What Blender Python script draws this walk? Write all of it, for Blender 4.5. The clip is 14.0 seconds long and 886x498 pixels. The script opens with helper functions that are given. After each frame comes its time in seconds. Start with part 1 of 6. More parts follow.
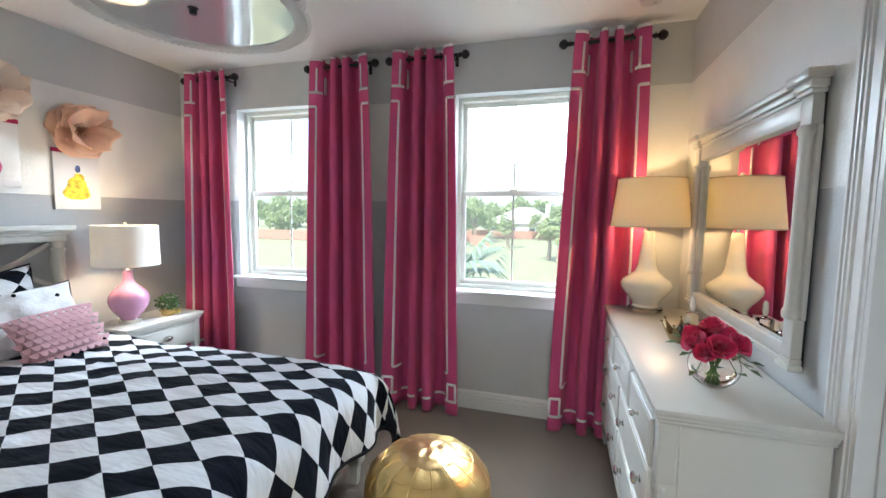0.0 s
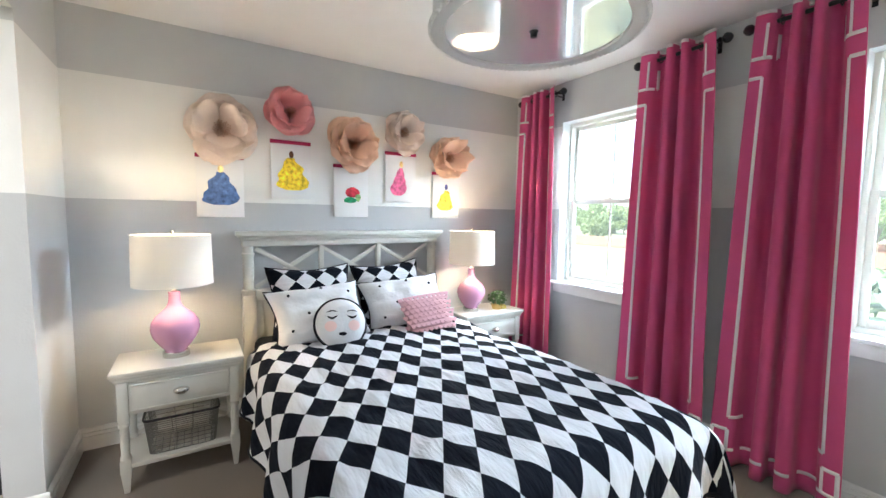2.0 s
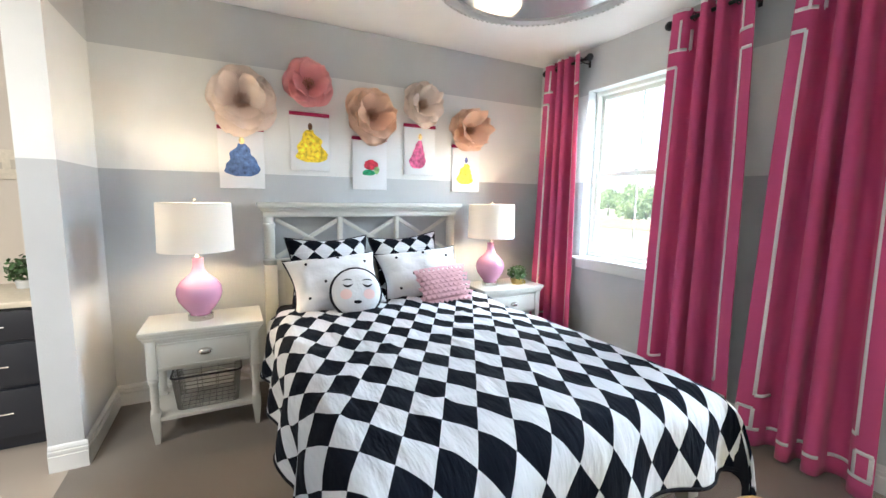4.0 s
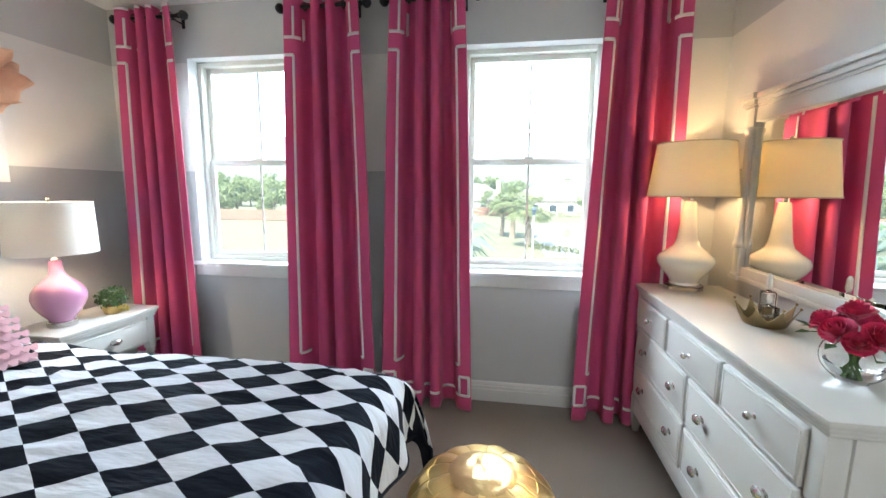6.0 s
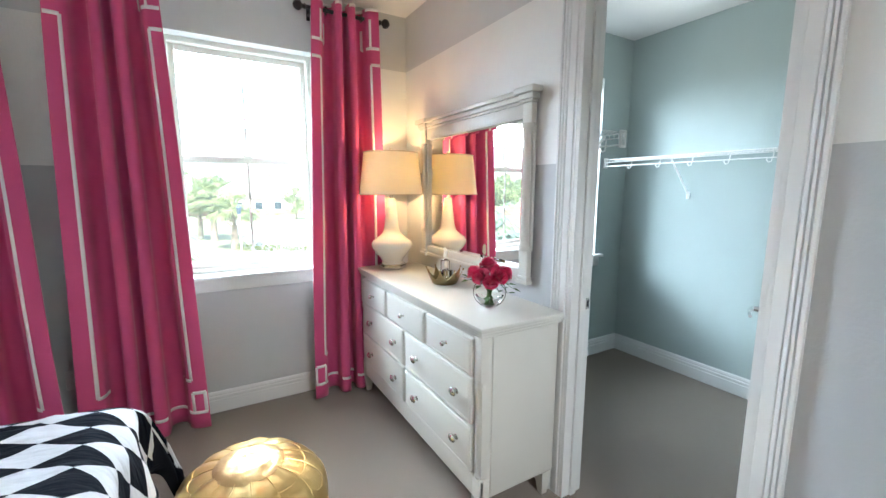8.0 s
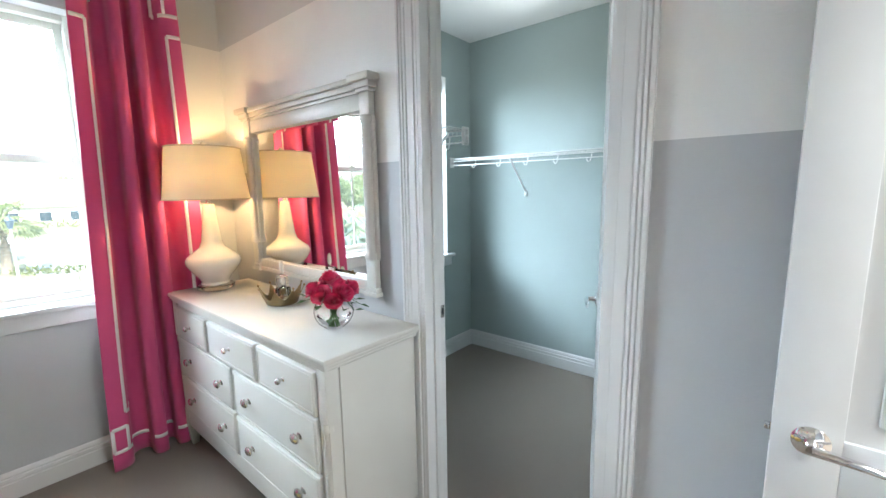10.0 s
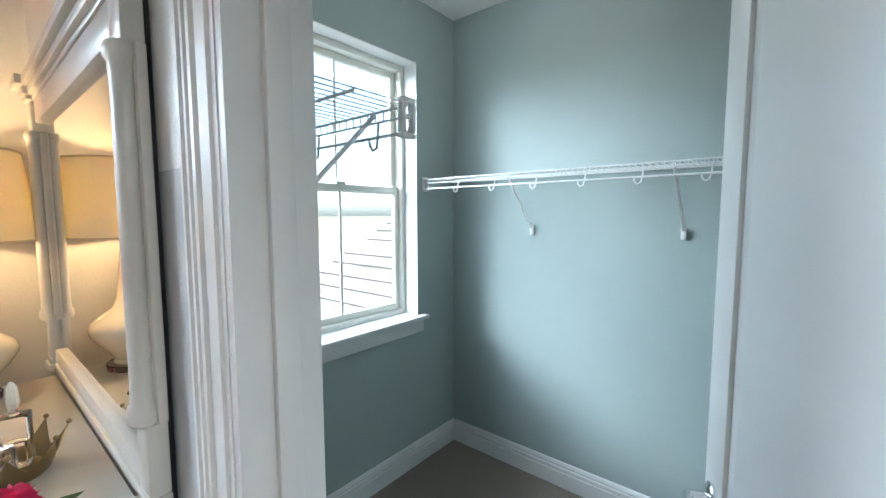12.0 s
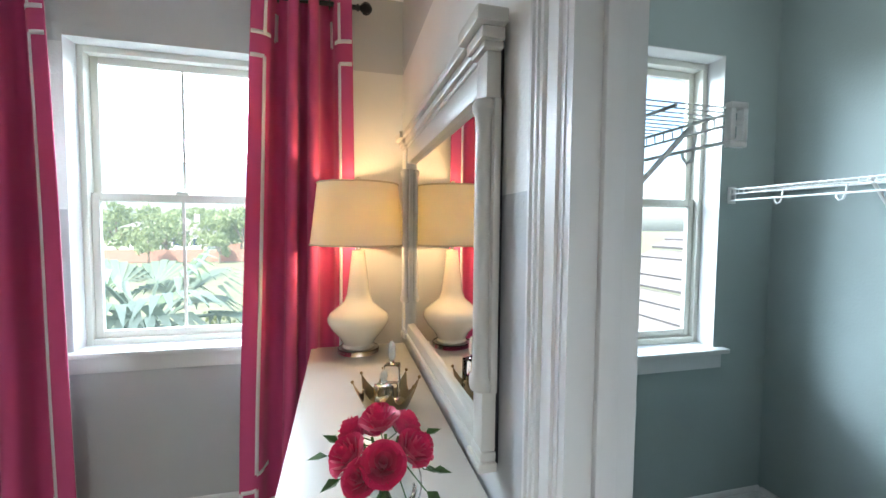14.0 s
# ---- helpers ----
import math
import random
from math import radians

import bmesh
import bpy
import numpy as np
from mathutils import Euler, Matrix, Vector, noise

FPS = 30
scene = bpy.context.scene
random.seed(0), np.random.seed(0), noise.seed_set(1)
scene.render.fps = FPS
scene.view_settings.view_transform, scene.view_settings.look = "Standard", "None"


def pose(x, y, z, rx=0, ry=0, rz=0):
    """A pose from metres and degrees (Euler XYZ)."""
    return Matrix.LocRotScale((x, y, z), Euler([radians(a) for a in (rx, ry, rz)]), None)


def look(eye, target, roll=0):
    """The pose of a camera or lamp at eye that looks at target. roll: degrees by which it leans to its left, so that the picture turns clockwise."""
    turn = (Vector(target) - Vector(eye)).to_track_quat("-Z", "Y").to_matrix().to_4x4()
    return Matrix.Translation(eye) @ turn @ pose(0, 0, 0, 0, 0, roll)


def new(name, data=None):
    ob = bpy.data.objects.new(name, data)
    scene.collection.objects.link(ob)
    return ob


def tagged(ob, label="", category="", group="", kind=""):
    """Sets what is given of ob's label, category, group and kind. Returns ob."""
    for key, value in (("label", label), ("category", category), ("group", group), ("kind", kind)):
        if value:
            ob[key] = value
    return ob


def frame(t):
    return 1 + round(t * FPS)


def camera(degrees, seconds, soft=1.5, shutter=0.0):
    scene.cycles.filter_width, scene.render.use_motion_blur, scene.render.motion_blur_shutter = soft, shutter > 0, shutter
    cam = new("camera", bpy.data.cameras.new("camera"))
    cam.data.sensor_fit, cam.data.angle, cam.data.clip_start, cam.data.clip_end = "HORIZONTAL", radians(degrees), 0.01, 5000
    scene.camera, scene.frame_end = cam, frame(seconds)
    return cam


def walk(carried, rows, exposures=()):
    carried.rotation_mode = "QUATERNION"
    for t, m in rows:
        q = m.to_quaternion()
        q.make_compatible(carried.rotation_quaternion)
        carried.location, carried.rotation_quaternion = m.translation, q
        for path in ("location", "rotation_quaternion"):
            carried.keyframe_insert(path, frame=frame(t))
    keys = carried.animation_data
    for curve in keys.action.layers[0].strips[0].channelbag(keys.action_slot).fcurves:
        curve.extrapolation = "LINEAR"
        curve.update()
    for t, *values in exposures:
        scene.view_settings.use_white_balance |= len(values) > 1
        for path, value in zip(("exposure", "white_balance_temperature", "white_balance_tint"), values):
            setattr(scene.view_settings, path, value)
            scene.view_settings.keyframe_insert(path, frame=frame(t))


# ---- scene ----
cam = camera(95.0, 14.0)
PATH = [
    (0, (-0.784, -3.046, 1.524), (-1.336, -1.131, 1.353), 0.8),
    (0.5, (-0.833, -2.955, 1.561), (-1.64, -1.133, 1.39), 1.0),
    (1, (-0.878, -2.94, 1.557), (-2.024, -1.31, 1.391), 1.0),
    (1.5, (-0.891, -2.956, 1.553), (-2.37, -1.618, 1.39), 0.9),
    (2, (-0.879, -2.966, 1.541), (-2.577, -1.921, 1.379), 0.8),
    (2.2, (-0.891, -2.954, 1.544), (-2.65, -2.016, 1.377), 0.9),
    (4.3, (-0.839, -2.868, 1.445), (-2.593, -1.943, 1.185), 0.8),
    (4.5, (-0.882, -2.864, 1.444), (-2.539, -1.777, 1.173), 0.6),
    (5, (-1.076, -2.804, 1.455), (-2.357, -1.293, 1.182), 0.6),
    (5.5, (-1.155, -2.734, 1.492), (-1.975, -0.931, 1.214), 0.6),
    (6, (-1.267, -2.764, 1.483), (-1.579, -0.808, 1.203), 0.4),
    (6.5, (-1.315, -2.845, 1.49), (-1.144, -0.873, 1.204), 0.1),
    (7, (-1.315, -2.938, 1.488), (-0.774, -1.034, 1.204), 0.1),
    (7.5, (-1.354, -3.004, 1.493), (-0.56, -1.192, 1.201), -0.0),
    (8, (-1.419, -2.995, 1.5), (-0.418, -1.288, 1.21), 0.2),
    (8.5, (-1.501, -2.98, 1.506), (-0.291, -1.414, 1.215), 0.2),
    (8.7, (-1.537, -2.983, 1.505), (-0.242, -1.487, 1.216), 0.1),
    (10.8, (-0.784, -2.605, 1.5), (0.766, -1.371, 1.224), -0.4),
    (11, (-0.664, -2.527, 1.491), (0.894, -1.301, 1.226), -0.0),
    (11.5, (-0.403, -2.389, 1.53), (1.156, -1.155, 1.312), -0.0),
    (12, (-0.227, -2.275, 1.548), (1.306, -1.002, 1.379), -0.1),
    (12.5, (-0.178, -2.238, 1.559), (1.274, -0.869, 1.425), -0.1),
    (13, (-0.18, -2.275, 1.558), (1.101, -0.743, 1.441), 0.1),
    (13.5, (-0.226, -2.288, 1.543), (0.75, -0.545, 1.435), 0.4),
    (14, (-0.336, -2.285, 1.55), (0.151, -0.348, 1.445), 0.5),
]
walk(cam, [(t, look(eye, target, roll)) for t, eye, target, roll in PATH], [
    (0.0, 2.02, 5900, 6), (1.0, 2.22, 5900, 6), (2.0, 2.45, 5900, 6), (4.5, 2.55, 5900, 6), (6.0, 2.15, 5900, 6), (7.0, 2.40, 5900, 6),
    (8.5, 2.60, 5900, 6), (11.0, 2.40, 5900, 6), (12.5, 2.27, 5900, 6), (13.5, 2.24, 5900, 6), (14.0, 2.14, 5900, 6)])

# ---- world and light ----
world = bpy.data.worlds.new("sky_world")
scene.world = world
world.use_nodes = True
_n, _l = world.node_tree.nodes, world.node_tree.links
_sky = _n.new("ShaderNodeTexSky")
_sky.sky_type = "NISHITA"
_sky.sun_disc = False
_sky.sun_elevation = radians(52)
_sky.sun_rotation = radians(200)
_sky.air_density, _sky.dust_density, _sky.ozone_density = 1.0, 3.0, 1.0
_l.new(_sky.outputs[0], _n["Background"].inputs[0])
_n["Background"].inputs[1].default_value = 0.15

sun_data = bpy.data.lights.new("sun", "SUN")
sun_data.energy, sun_data.angle, sun_data.color = 2.8, radians(0.6), (1.0, 0.95, 0.86)
sun = new("sun", sun_data)
# the sun stands behind the house, to the south
sun.matrix_world = look((0, 0, 0), Vector((math.sin(radians(20)) * math.cos(radians(52)), math.cos(radians(20)) * math.cos(radians(52)), -math.sin(radians(52)))))


def bulb(name, loc, watts, color, radius=0.03):
    d = bpy.data.lights.new(name, "POINT")
    d.energy, d.color, d.shadow_soft_size = watts, color, radius
    ob = new(name, d)
    ob.location = loc
    return ob


# bulbs of the three table lamps, warm
bulb("bulb_bedside_near", (-3.745, -3.075, 1.24), 3.0, (1.0, 0.70, 0.40))
bulb("bulb_bedside_far", (-3.852, -0.830, 1.24), 3.0, (1.0, 0.70, 0.40))
bulb("bulb_dresser", (-0.255, -0.275, 1.59), 2.3, (1.0, 0.63, 0.29))

# the bathroom's ceiling light, through the opening in the south wall
bath_light = bpy.data.lights.new("bath_ceiling_light", "AREA")
bath_light.energy, bath_light.size, bath_light.color = 7, 0.8, (1.0, 0.92, 0.82)
_o = new("bath_ceiling_light", bath_light)
_o.location = (-2.4, -4.9, 2.70)

# unseen fill lamp added outside the open bedroom door, to brighten the east side
hall_fill = bpy.data.lights.new("hall_fill_light", "AREA")
hall_fill.energy, hall_fill.size, hall_fill.color = 18, 0.8, (1.0, 0.98, 0.95)
_o = new("hall_fill_light", hall_fill)
_o.location = (-0.55, -4.5, 2.70)

# daylight from the open sky above each window, standing in for the sky
for _x, _y, _z, _sx, _sy, _w in ((-3.15, 2.8, 3.15, 3.2, 1.8, 78), (-1.15, 2.8, 3.15, 3.2, 1.8, 64), (-0.6, 2.4, 4.3, 7.0, 3.4, 200)):
    d_ = bpy.data.lights.new("window_daylight", "AREA")
    d_.shape, d_.size, d_.size_y, d_.energy, d_.color = "RECTANGLE", _sx, _sy, _w, (0.84, 0.93, 1.0)
    o_ = new("window_daylight", d_)
    o_.matrix_world = look((_x, _y, _z), (_x if _sx < 4 else 1.1, _y - 4.0, 2.0 if _sx < 4 else 1.2))

# fill added in mid-air under the closet's ceiling light, to lift floor and walls
bulb("closet_fill", (1.28, -1.43, 2.48), 1.0, (1.0, 0.97, 0.92), 0.10)

# ---- materials ----
def mat(name, color, rough=0.6, metal=0.0, grain=0.0, scale=60.0, bump=0.0, bump_scale=200.0, stain=0.0, sheen=0.0, coat=0.0, spec=0.5, trans=0.0, sub=0.0):
    """Principled surface with variation at two scales: fine grain and broad, soft unevenness."""
    m = bpy.data.materials.new(name)
    m.use_nodes = True
    nt = m.node_tree
    p = nt.nodes["Principled BSDF"]
    p.inputs["Base Color"].default_value = (*color, 1)
    p.inputs["Roughness"].default_value = rough
    p.inputs["Metallic"].default_value = metal
    p.inputs["Specular IOR Level"].default_value = spec
    p.inputs["Coat Weight"].default_value = coat
    p.inputs["Transmission Weight"].default_value = trans
    p.inputs["Sheen Weight"].default_value = sheen
    if sub:
        p.inputs["Subsurface Weight"].default_value = sub
        p.inputs["Subsurface Radius"].default_value = (0.03, 0.02, 0.015)
    tc = nt.nodes.new("ShaderNodeTexCoord")
    if grain or stain:
        fine = nt.nodes.new("ShaderNodeTexNoise")
        fine.inputs["Scale"].default_value, fine.inputs["Detail"].default_value = scale, 3
        broad = nt.nodes.new("ShaderNodeTexNoise")
        broad.inputs["Scale"].default_value, broad.inputs["Detail"].default_value = 2.3, 4
        nt.links.new(tc.outputs["Object"], fine.inputs["Vector"])
        nt.links.new(tc.outputs["Object"], broad.inputs["Vector"])
        s1 = nt.nodes.new("ShaderNodeMapRange")
        s1.inputs["To Min"].default_value, s1.inputs["To Max"].default_value = 1 - grain, 1 + grain
        s1.inputs["From Min"].default_value, s1.inputs["From Max"].default_value = 0.25, 0.75
        s2 = nt.nodes.new("ShaderNodeMapRange")
        s2.inputs["To Min"].default_value, s2.inputs["To Max"].default_value = 1 - stain, 1 + stain
        s2.inputs["From Min"].default_value, s2.inputs["From Max"].default_value = 0.3, 0.7
        nt.links.new(fine.outputs["Fac"], s1.inputs["Value"])
        nt.links.new(broad.outputs["Fac"], s2.inputs["Value"])
        mul = nt.nodes.new("ShaderNodeMath")
        mul.operation = "MULTIPLY"
        nt.links.new(s1.outputs[0], mul.inputs[0])
        nt.links.new(s2.outputs[0], mul.inputs[1])
        vm = nt.nodes.new("ShaderNodeVectorMath")
        vm.operation = "SCALE"
        vm.inputs[0].default_value = color
        nt.links.new(mul.outputs[0], vm.inputs["Scale"])
        nt.links.new(vm.outputs[0], p.inputs["Base Color"])
    if bump:
        bn = nt.nodes.new("ShaderNodeTexNoise")
        bn.inputs["Scale"].default_value, bn.inputs["Detail"].default_value = bump_scale, 3
        nt.links.new(tc.outputs["Object"], bn.inputs["Vector"])
        b = nt.nodes.new("ShaderNodeBump")
        b.inputs["Strength"].default_value, b.inputs["Distance"].default_value = bump, 0.004
        nt.links.new(bn.outputs["Fac"], b.inputs["Height"])
        nt.links.new(b.outputs[0], p.inputs["Normal"])
    return m


def striped_wall(name, low, mid, top, z1, z2):
    """Orange-peel wall paint in three broad painted bands."""
    m = mat(name, low, rough=0.55, bump=0.25, bump_scale=90)
    nt = m.node_tree
    p = nt.nodes["Principled BSDF"]
    geo = nt.nodes.new("ShaderNodeNewGeometry")
    sep = nt.nodes.new("ShaderNodeSeparateXYZ")
    nt.links.new(geo.outputs["Position"], sep.inputs[0])
    wob = nt.nodes.new("ShaderNodeTexNoise")
    wob.inputs["Scale"].default_value = 3.0
    nt.links.new(geo.outputs["Position"], wob.inputs["Vector"])
    last = None
    for z, c in ((z1, mid), (z2, top)):
        gt = nt.nodes.new("ShaderNodeMath")
        gt.operation = "GREATER_THAN"
        gt.inputs[1].default_value = z
        nt.links.new(sep.outputs["Z"], gt.inputs[0])
        mix = nt.nodes.new("ShaderNodeMix")
        mix.data_type = "RGBA"
        mix.inputs["B"].default_value = (*c, 1)
        if last is None:
            mix.inputs["A"].default_value = (*low, 1)
        else:
            nt.links.new(last, mix.inputs["A"])
        nt.links.new(gt.outputs[0], mix.inputs["Factor"])
        last = mix.outputs["Result"]
    sc = nt.nodes.new("ShaderNodeMapRange")
    sc.inputs["From Min"].default_value, sc.inputs["From Max"].default_value = 0.3, 0.7
    sc.inputs["To Min"].default_value, sc.inputs["To Max"].default_value = 0.97, 1.03
    nt.links.new(wob.outputs["Fac"], sc.inputs["Value"])
    vm = nt.nodes.new("ShaderNodeVectorMath")
    vm.operation = "SCALE"
    nt.links.new(last, vm.inputs[0])
    nt.links.new(sc.outputs[0], vm.inputs["Scale"])
    nt.links.new(vm.outputs[0], p.inputs["Base Color"])
    return m


WALL = striped_wall("striped_wall_paint", (0.50, 0.51, 0.52), (0.80, 0.80, 0.78), (0.59, 0.60, 0.60), 1.62, 2.392)
CLOSET = mat("blue_grey_wall_paint", (0.345, 0.405, 0.395), 0.75, bump=0.25, bump_scale=90, stain=0.03)
HALL = mat("beige_wall_paint", (0.55, 0.49, 0.42), 0.55, bump=0.2, bump_scale=90)
CEIL = mat("ceiling_paint", (0.86, 0.85, 0.84), 0.8, bump=0.5, bump_scale=60, stain=0.02)
TRIM = mat("white_trim_paint", (0.68, 0.68, 0.67), 0.35, stain=0.02)
CARPET = mat("taupe_carpet", (0.185, 0.145, 0.112), 0.95, grain=0.30, scale=220, bump=1.0, bump_scale=420, stain=0.07, sheen=0.3)
CREAM = mat("cream_furniture_paint", (0.56, 0.55, 0.51), 0.32, stain=0.03, bump=0.04, bump_scale=30)
BEDPAINT = mat("warm_grey_furniture_paint", (0.62, 0.61, 0.56), 0.38, stain=0.04, bump=0.05, bump_scale=30)
TAPE = mat("white_curtain_tape", (0.82, 0.77, 0.79), 0.8, grain=0.04, scale=400)
IRON = mat("black_iron", (0.012, 0.013, 0.018), 0.3, 0.2, stain=0.1)
STEEL = mat("brushed_nickel", (0.62, 0.60, 0.56), 0.25, 1.0, stain=0.05)
CHROME = mat("chrome", (0.85, 0.85, 0.85), 0.07, 1.0)
GOLD = mat("gold_foil_leather", (0.83, 0.60, 0.25), 0.31, 1.0, stain=0.12, bump=0.9, bump_scale=16)
# a darker, blotchier gold than the pouf's panels
GOLDDISC = mat("dark_gold_leather", (0.66, 0.45, 0.20), 0.30, 1.0, stain=0.25, bump=0.8, bump_scale=22)
BRASS = mat("antique_brass", (0.30, 0.22, 0.11), 0.35, 1.0, stain=0.2, bump=0.2, bump_scale=60)
VINYL = mat("window_frame_vinyl", (0.74, 0.73, 0.66), 0.35)
BLACKCLOTH = mat("black_cotton", (0.009, 0.010, 0.015), 0.9, spec=0.2)
WHITECLOTH = mat("white_cotton", (0.66, 0.66, 0.68), 0.85, stain=0.04, bump=1.0, bump_scale=40, spec=0.2)
BLUSHCLOTH = mat("blush_felt", (0.62, 0.36, 0.40), 0.9, grain=0.06, scale=200, sheen=0.4)
MIRROR = mat("mirror_glass", (0.93, 0.93, 0.92), 0.0, 1.0)


def glass_mat(name, tint=(1, 1, 1), rough=0.0, ior=1.45):
    m = bpy.data.materials.new(name)
    m.use_nodes = True
    p = m.node_tree.nodes["Principled BSDF"]
    p.inputs["Base Color"].default_value = (*tint, 1)
    p.inputs["Transmission Weight"].default_value = 1.0
    p.inputs["Roughness"].default_value, p.inputs["IOR"].default_value = rough, ior
    return m


GLASS = glass_mat("clear_glass")
THINGLASS = glass_mat("thin_blown_glass", (1, 1, 1), 0.0, 1.18)
PANE = glass_mat("window_glass", (0.98, 1.0, 0.99), 0.0, 1.02)


# ---- mesh helpers ----
def finish(bm, smooth=True, angle=40):
    bmesh.ops.recalc_face_normals(bm, faces=bm.faces)
    if smooth:
        for f in bm.faces:
            f.smooth = True
        lim = radians(angle)
        for e in bm.edges:
            if len(e.link_faces) == 2 and e.calc_face_angle(0) > lim:
                e.smooth = False
    return bm


def part(name, bm, material, parent=None, label="", smooth=True, angle=40):
    finish(bm, smooth, angle)
    me = bpy.data.meshes.new(name)
    bm.to_mesh(me)
    bm.free()
    for mm in material if isinstance(material, (list, tuple)) else [material]:
        me.materials.append(mm)
    ob = new(name, me)
    if parent is not None:
        ob.parent = parent
    if label:
        ob["label"] = label
    return ob


def thing(name, label, category, group="", loc=(0, 0, 0), rz=0.0):
    ob = new(name)
    ob.empty_display_size = 0.1
    ob.matrix_world = pose(*loc, 0, 0, rz)
    return tagged(ob, label, category, group)


def structure(name, bm, material, label="", category="", smooth=True, angle=40):
    return tagged(part(name, bm, material, None, "", smooth, angle), label, category, kind="structure")


def box(bm, x0, x1, y0, y1, z0, z1, bev=0.0, seg=2):
    r = bmesh.ops.create_cube(bm, size=1.0)
    vs = r["verts"]
    for v in vs:
        v.co = Vector((x0 + (v.co.x + 0.5) * (x1 - x0), y0 + (v.co.y + 0.5) * (y1 - y0), z0 + (v.co.z + 0.5) * (z1 - z0)))
    if bev:
        es = list({e for v in vs for e in v.link_edges})
        bmesh.ops.bevel(bm, geom=es, offset=bev, segments=seg, affect="EDGES", profile=0.5)
    return bm


def B(*a, **k):
    return box(bmesh.new(), *a, **k)


def lathe(bm, prof, seg=32, at=(0, 0, 0), m=None, sx=1.0, sy=1.0):
    """Surface turned about z from (radius, height) pairs."""
    rings = []
    for r, z in prof:
        ring = []
        for i in range(seg if r > 1e-6 else 1):
            a = 2 * math.pi * i / seg
            co = Vector((r * math.cos(a) * sx, r * math.sin(a) * sy, z))
            co = (m @ co if m else co) + Vector(at)
            ring.append(bm.verts.new(co))
        rings.append(ring)
    for a, b in zip(rings, rings[1:]):
        for i in range(seg):
            j = (i + 1) % seg
            if len(a) == 1 and len(b) == 1:
                continue
            if len(a) == 1:
                bm.faces.new((a[0], b[i], b[j]))
            elif len(b) == 1:
                bm.faces.new((a[i], a[j], b[0]))
            else:
                bm.faces.new((a[i], a[j], b[j], b[i]))
    return bm


def tube(bm, pts, r, seg=8, closed=False):
    """Round rod along points."""
    pts = [Vector(p) for p in pts]
    n = len(pts)
    rings = []
    for i, p in enumerate(pts):
        a = pts[(i - 1) % n] if (closed or i > 0) else p
        b = pts[(i + 1) % n] if (closed or i < n - 1) else p
        t = (b - a).normalized()
        q = t.to_track_quat("Z", "Y")
        rr = r[i] if isinstance(r, (list, tuple)) else r
        rings.append([bm.verts.new(p + q @ Vector((rr * math.cos(2 * math.pi * k / seg), rr * math.sin(2 * math.pi * k / seg), 0))) for k in range(seg)])
    pairs = list(zip(rings, rings[1:])) + ([(rings[-1], rings[0])] if closed else [])
    for a, b in pairs:
        for k in range(seg):
            bm.faces.new((a[k], a[(k + 1) % seg], b[(k + 1) % seg], b[k]))
    if not closed:
        bm.faces.new(rings[0][::-1])
        bm.faces.new(rings[-1])
    return bm


def rail(bm, prof, a, b, up=(0, 0, 1)):
    """Moulding: an (out, up) profile drawn straight from a to b; out points left of the way."""
    a, b, up = Vector(a), Vector(b), Vector(up)
    out = up.cross((b - a).normalized())
    ends = [[bm.verts.new(p + out * o + up * u) for o, u in prof] for p in (a, b)]
    n = len(prof)
    for i in range(n):
        j = (i + 1) % n
        bm.faces.new((ends[0][i], ends[0][j], ends[1][j], ends[1][i]))
    bm.faces.new(ends[0][::-1])
    bm.faces.new(ends[1])
    return bm


def sheet(bm, f, nu, nv, close_u=False):
    """Grid surface f(u, v) -> point, u and v from 0 to 1."""
    g = [[bm.verts.new(f(i / nu, j / nv)) for j in range(nv + 1)] for i in range(nu + (0 if close_u else 1))]
    n = len(g)
    for i in range(nu):
        for j in range(nv):
            bm.faces.new((g[i][j], g[(i + 1) % n][j], g[(i + 1) % n][j + 1], g[i][j + 1]))
    return g


def solid(bm, t):
    """Gives an open sheet thickness t."""
    bmesh.ops.recalc_face_normals(bm, faces=bm.faces)
    bmesh.ops.solidify(bm, geom=list(bm.faces), thickness=t)
    return bm

# ---- the rooms ----
H = 2.785
WX, SY = -4.225, -3.63
DY0, DY1 = -2.475, -1.722  # closet door opening
W1 = (-3.595, -2.690)
W2 = (-1.580, -0.700)
WZ0, WZ1 = 0.920, 2.425
CW = (0.635, 1.548)
CX, CY = 1.90, -0.600
DH = 2.42  # door openings

structure("floor", B(WX - 0.2, 0.06, -3.70, 0.2, -0.2, 0.0), CARPET, "taupe cut-pile carpet over the whole bedroom", "floor")
structure("floor_closet", B(0.06, CX + 0.15, -3.30, CY + 0.2, -0.2, 0.0), CARPET, "taupe carpet of the walk-in closet", "floor")
structure("floor_bathroom", B(-4.6, 0.2, -6.6, -3.70, -0.2, -0.001), mat("beige_floor_tile", (0.42, 0.36, 0.30), 0.35, stain=0.06), "beige tiled floor beyond the opening", "floor")
structure("ceiling", B(WX - 0.2, 0.06, -3.78, 0.2, H, H + 0.2), CEIL, "smooth white bedroom ceiling", "ceiling")
structure("ceiling_closet", B(0.06, CX + 0.15, -3.30, CY + 0.2, H - 0.005, H + 0.2), CEIL, "white closet ceiling", "ceiling")
structure("ceiling_bathroom", B(-4.6, 0.2, -6.6, -3.78, H, H + 0.2), CEIL, "white ceiling beyond the opening", "ceiling")


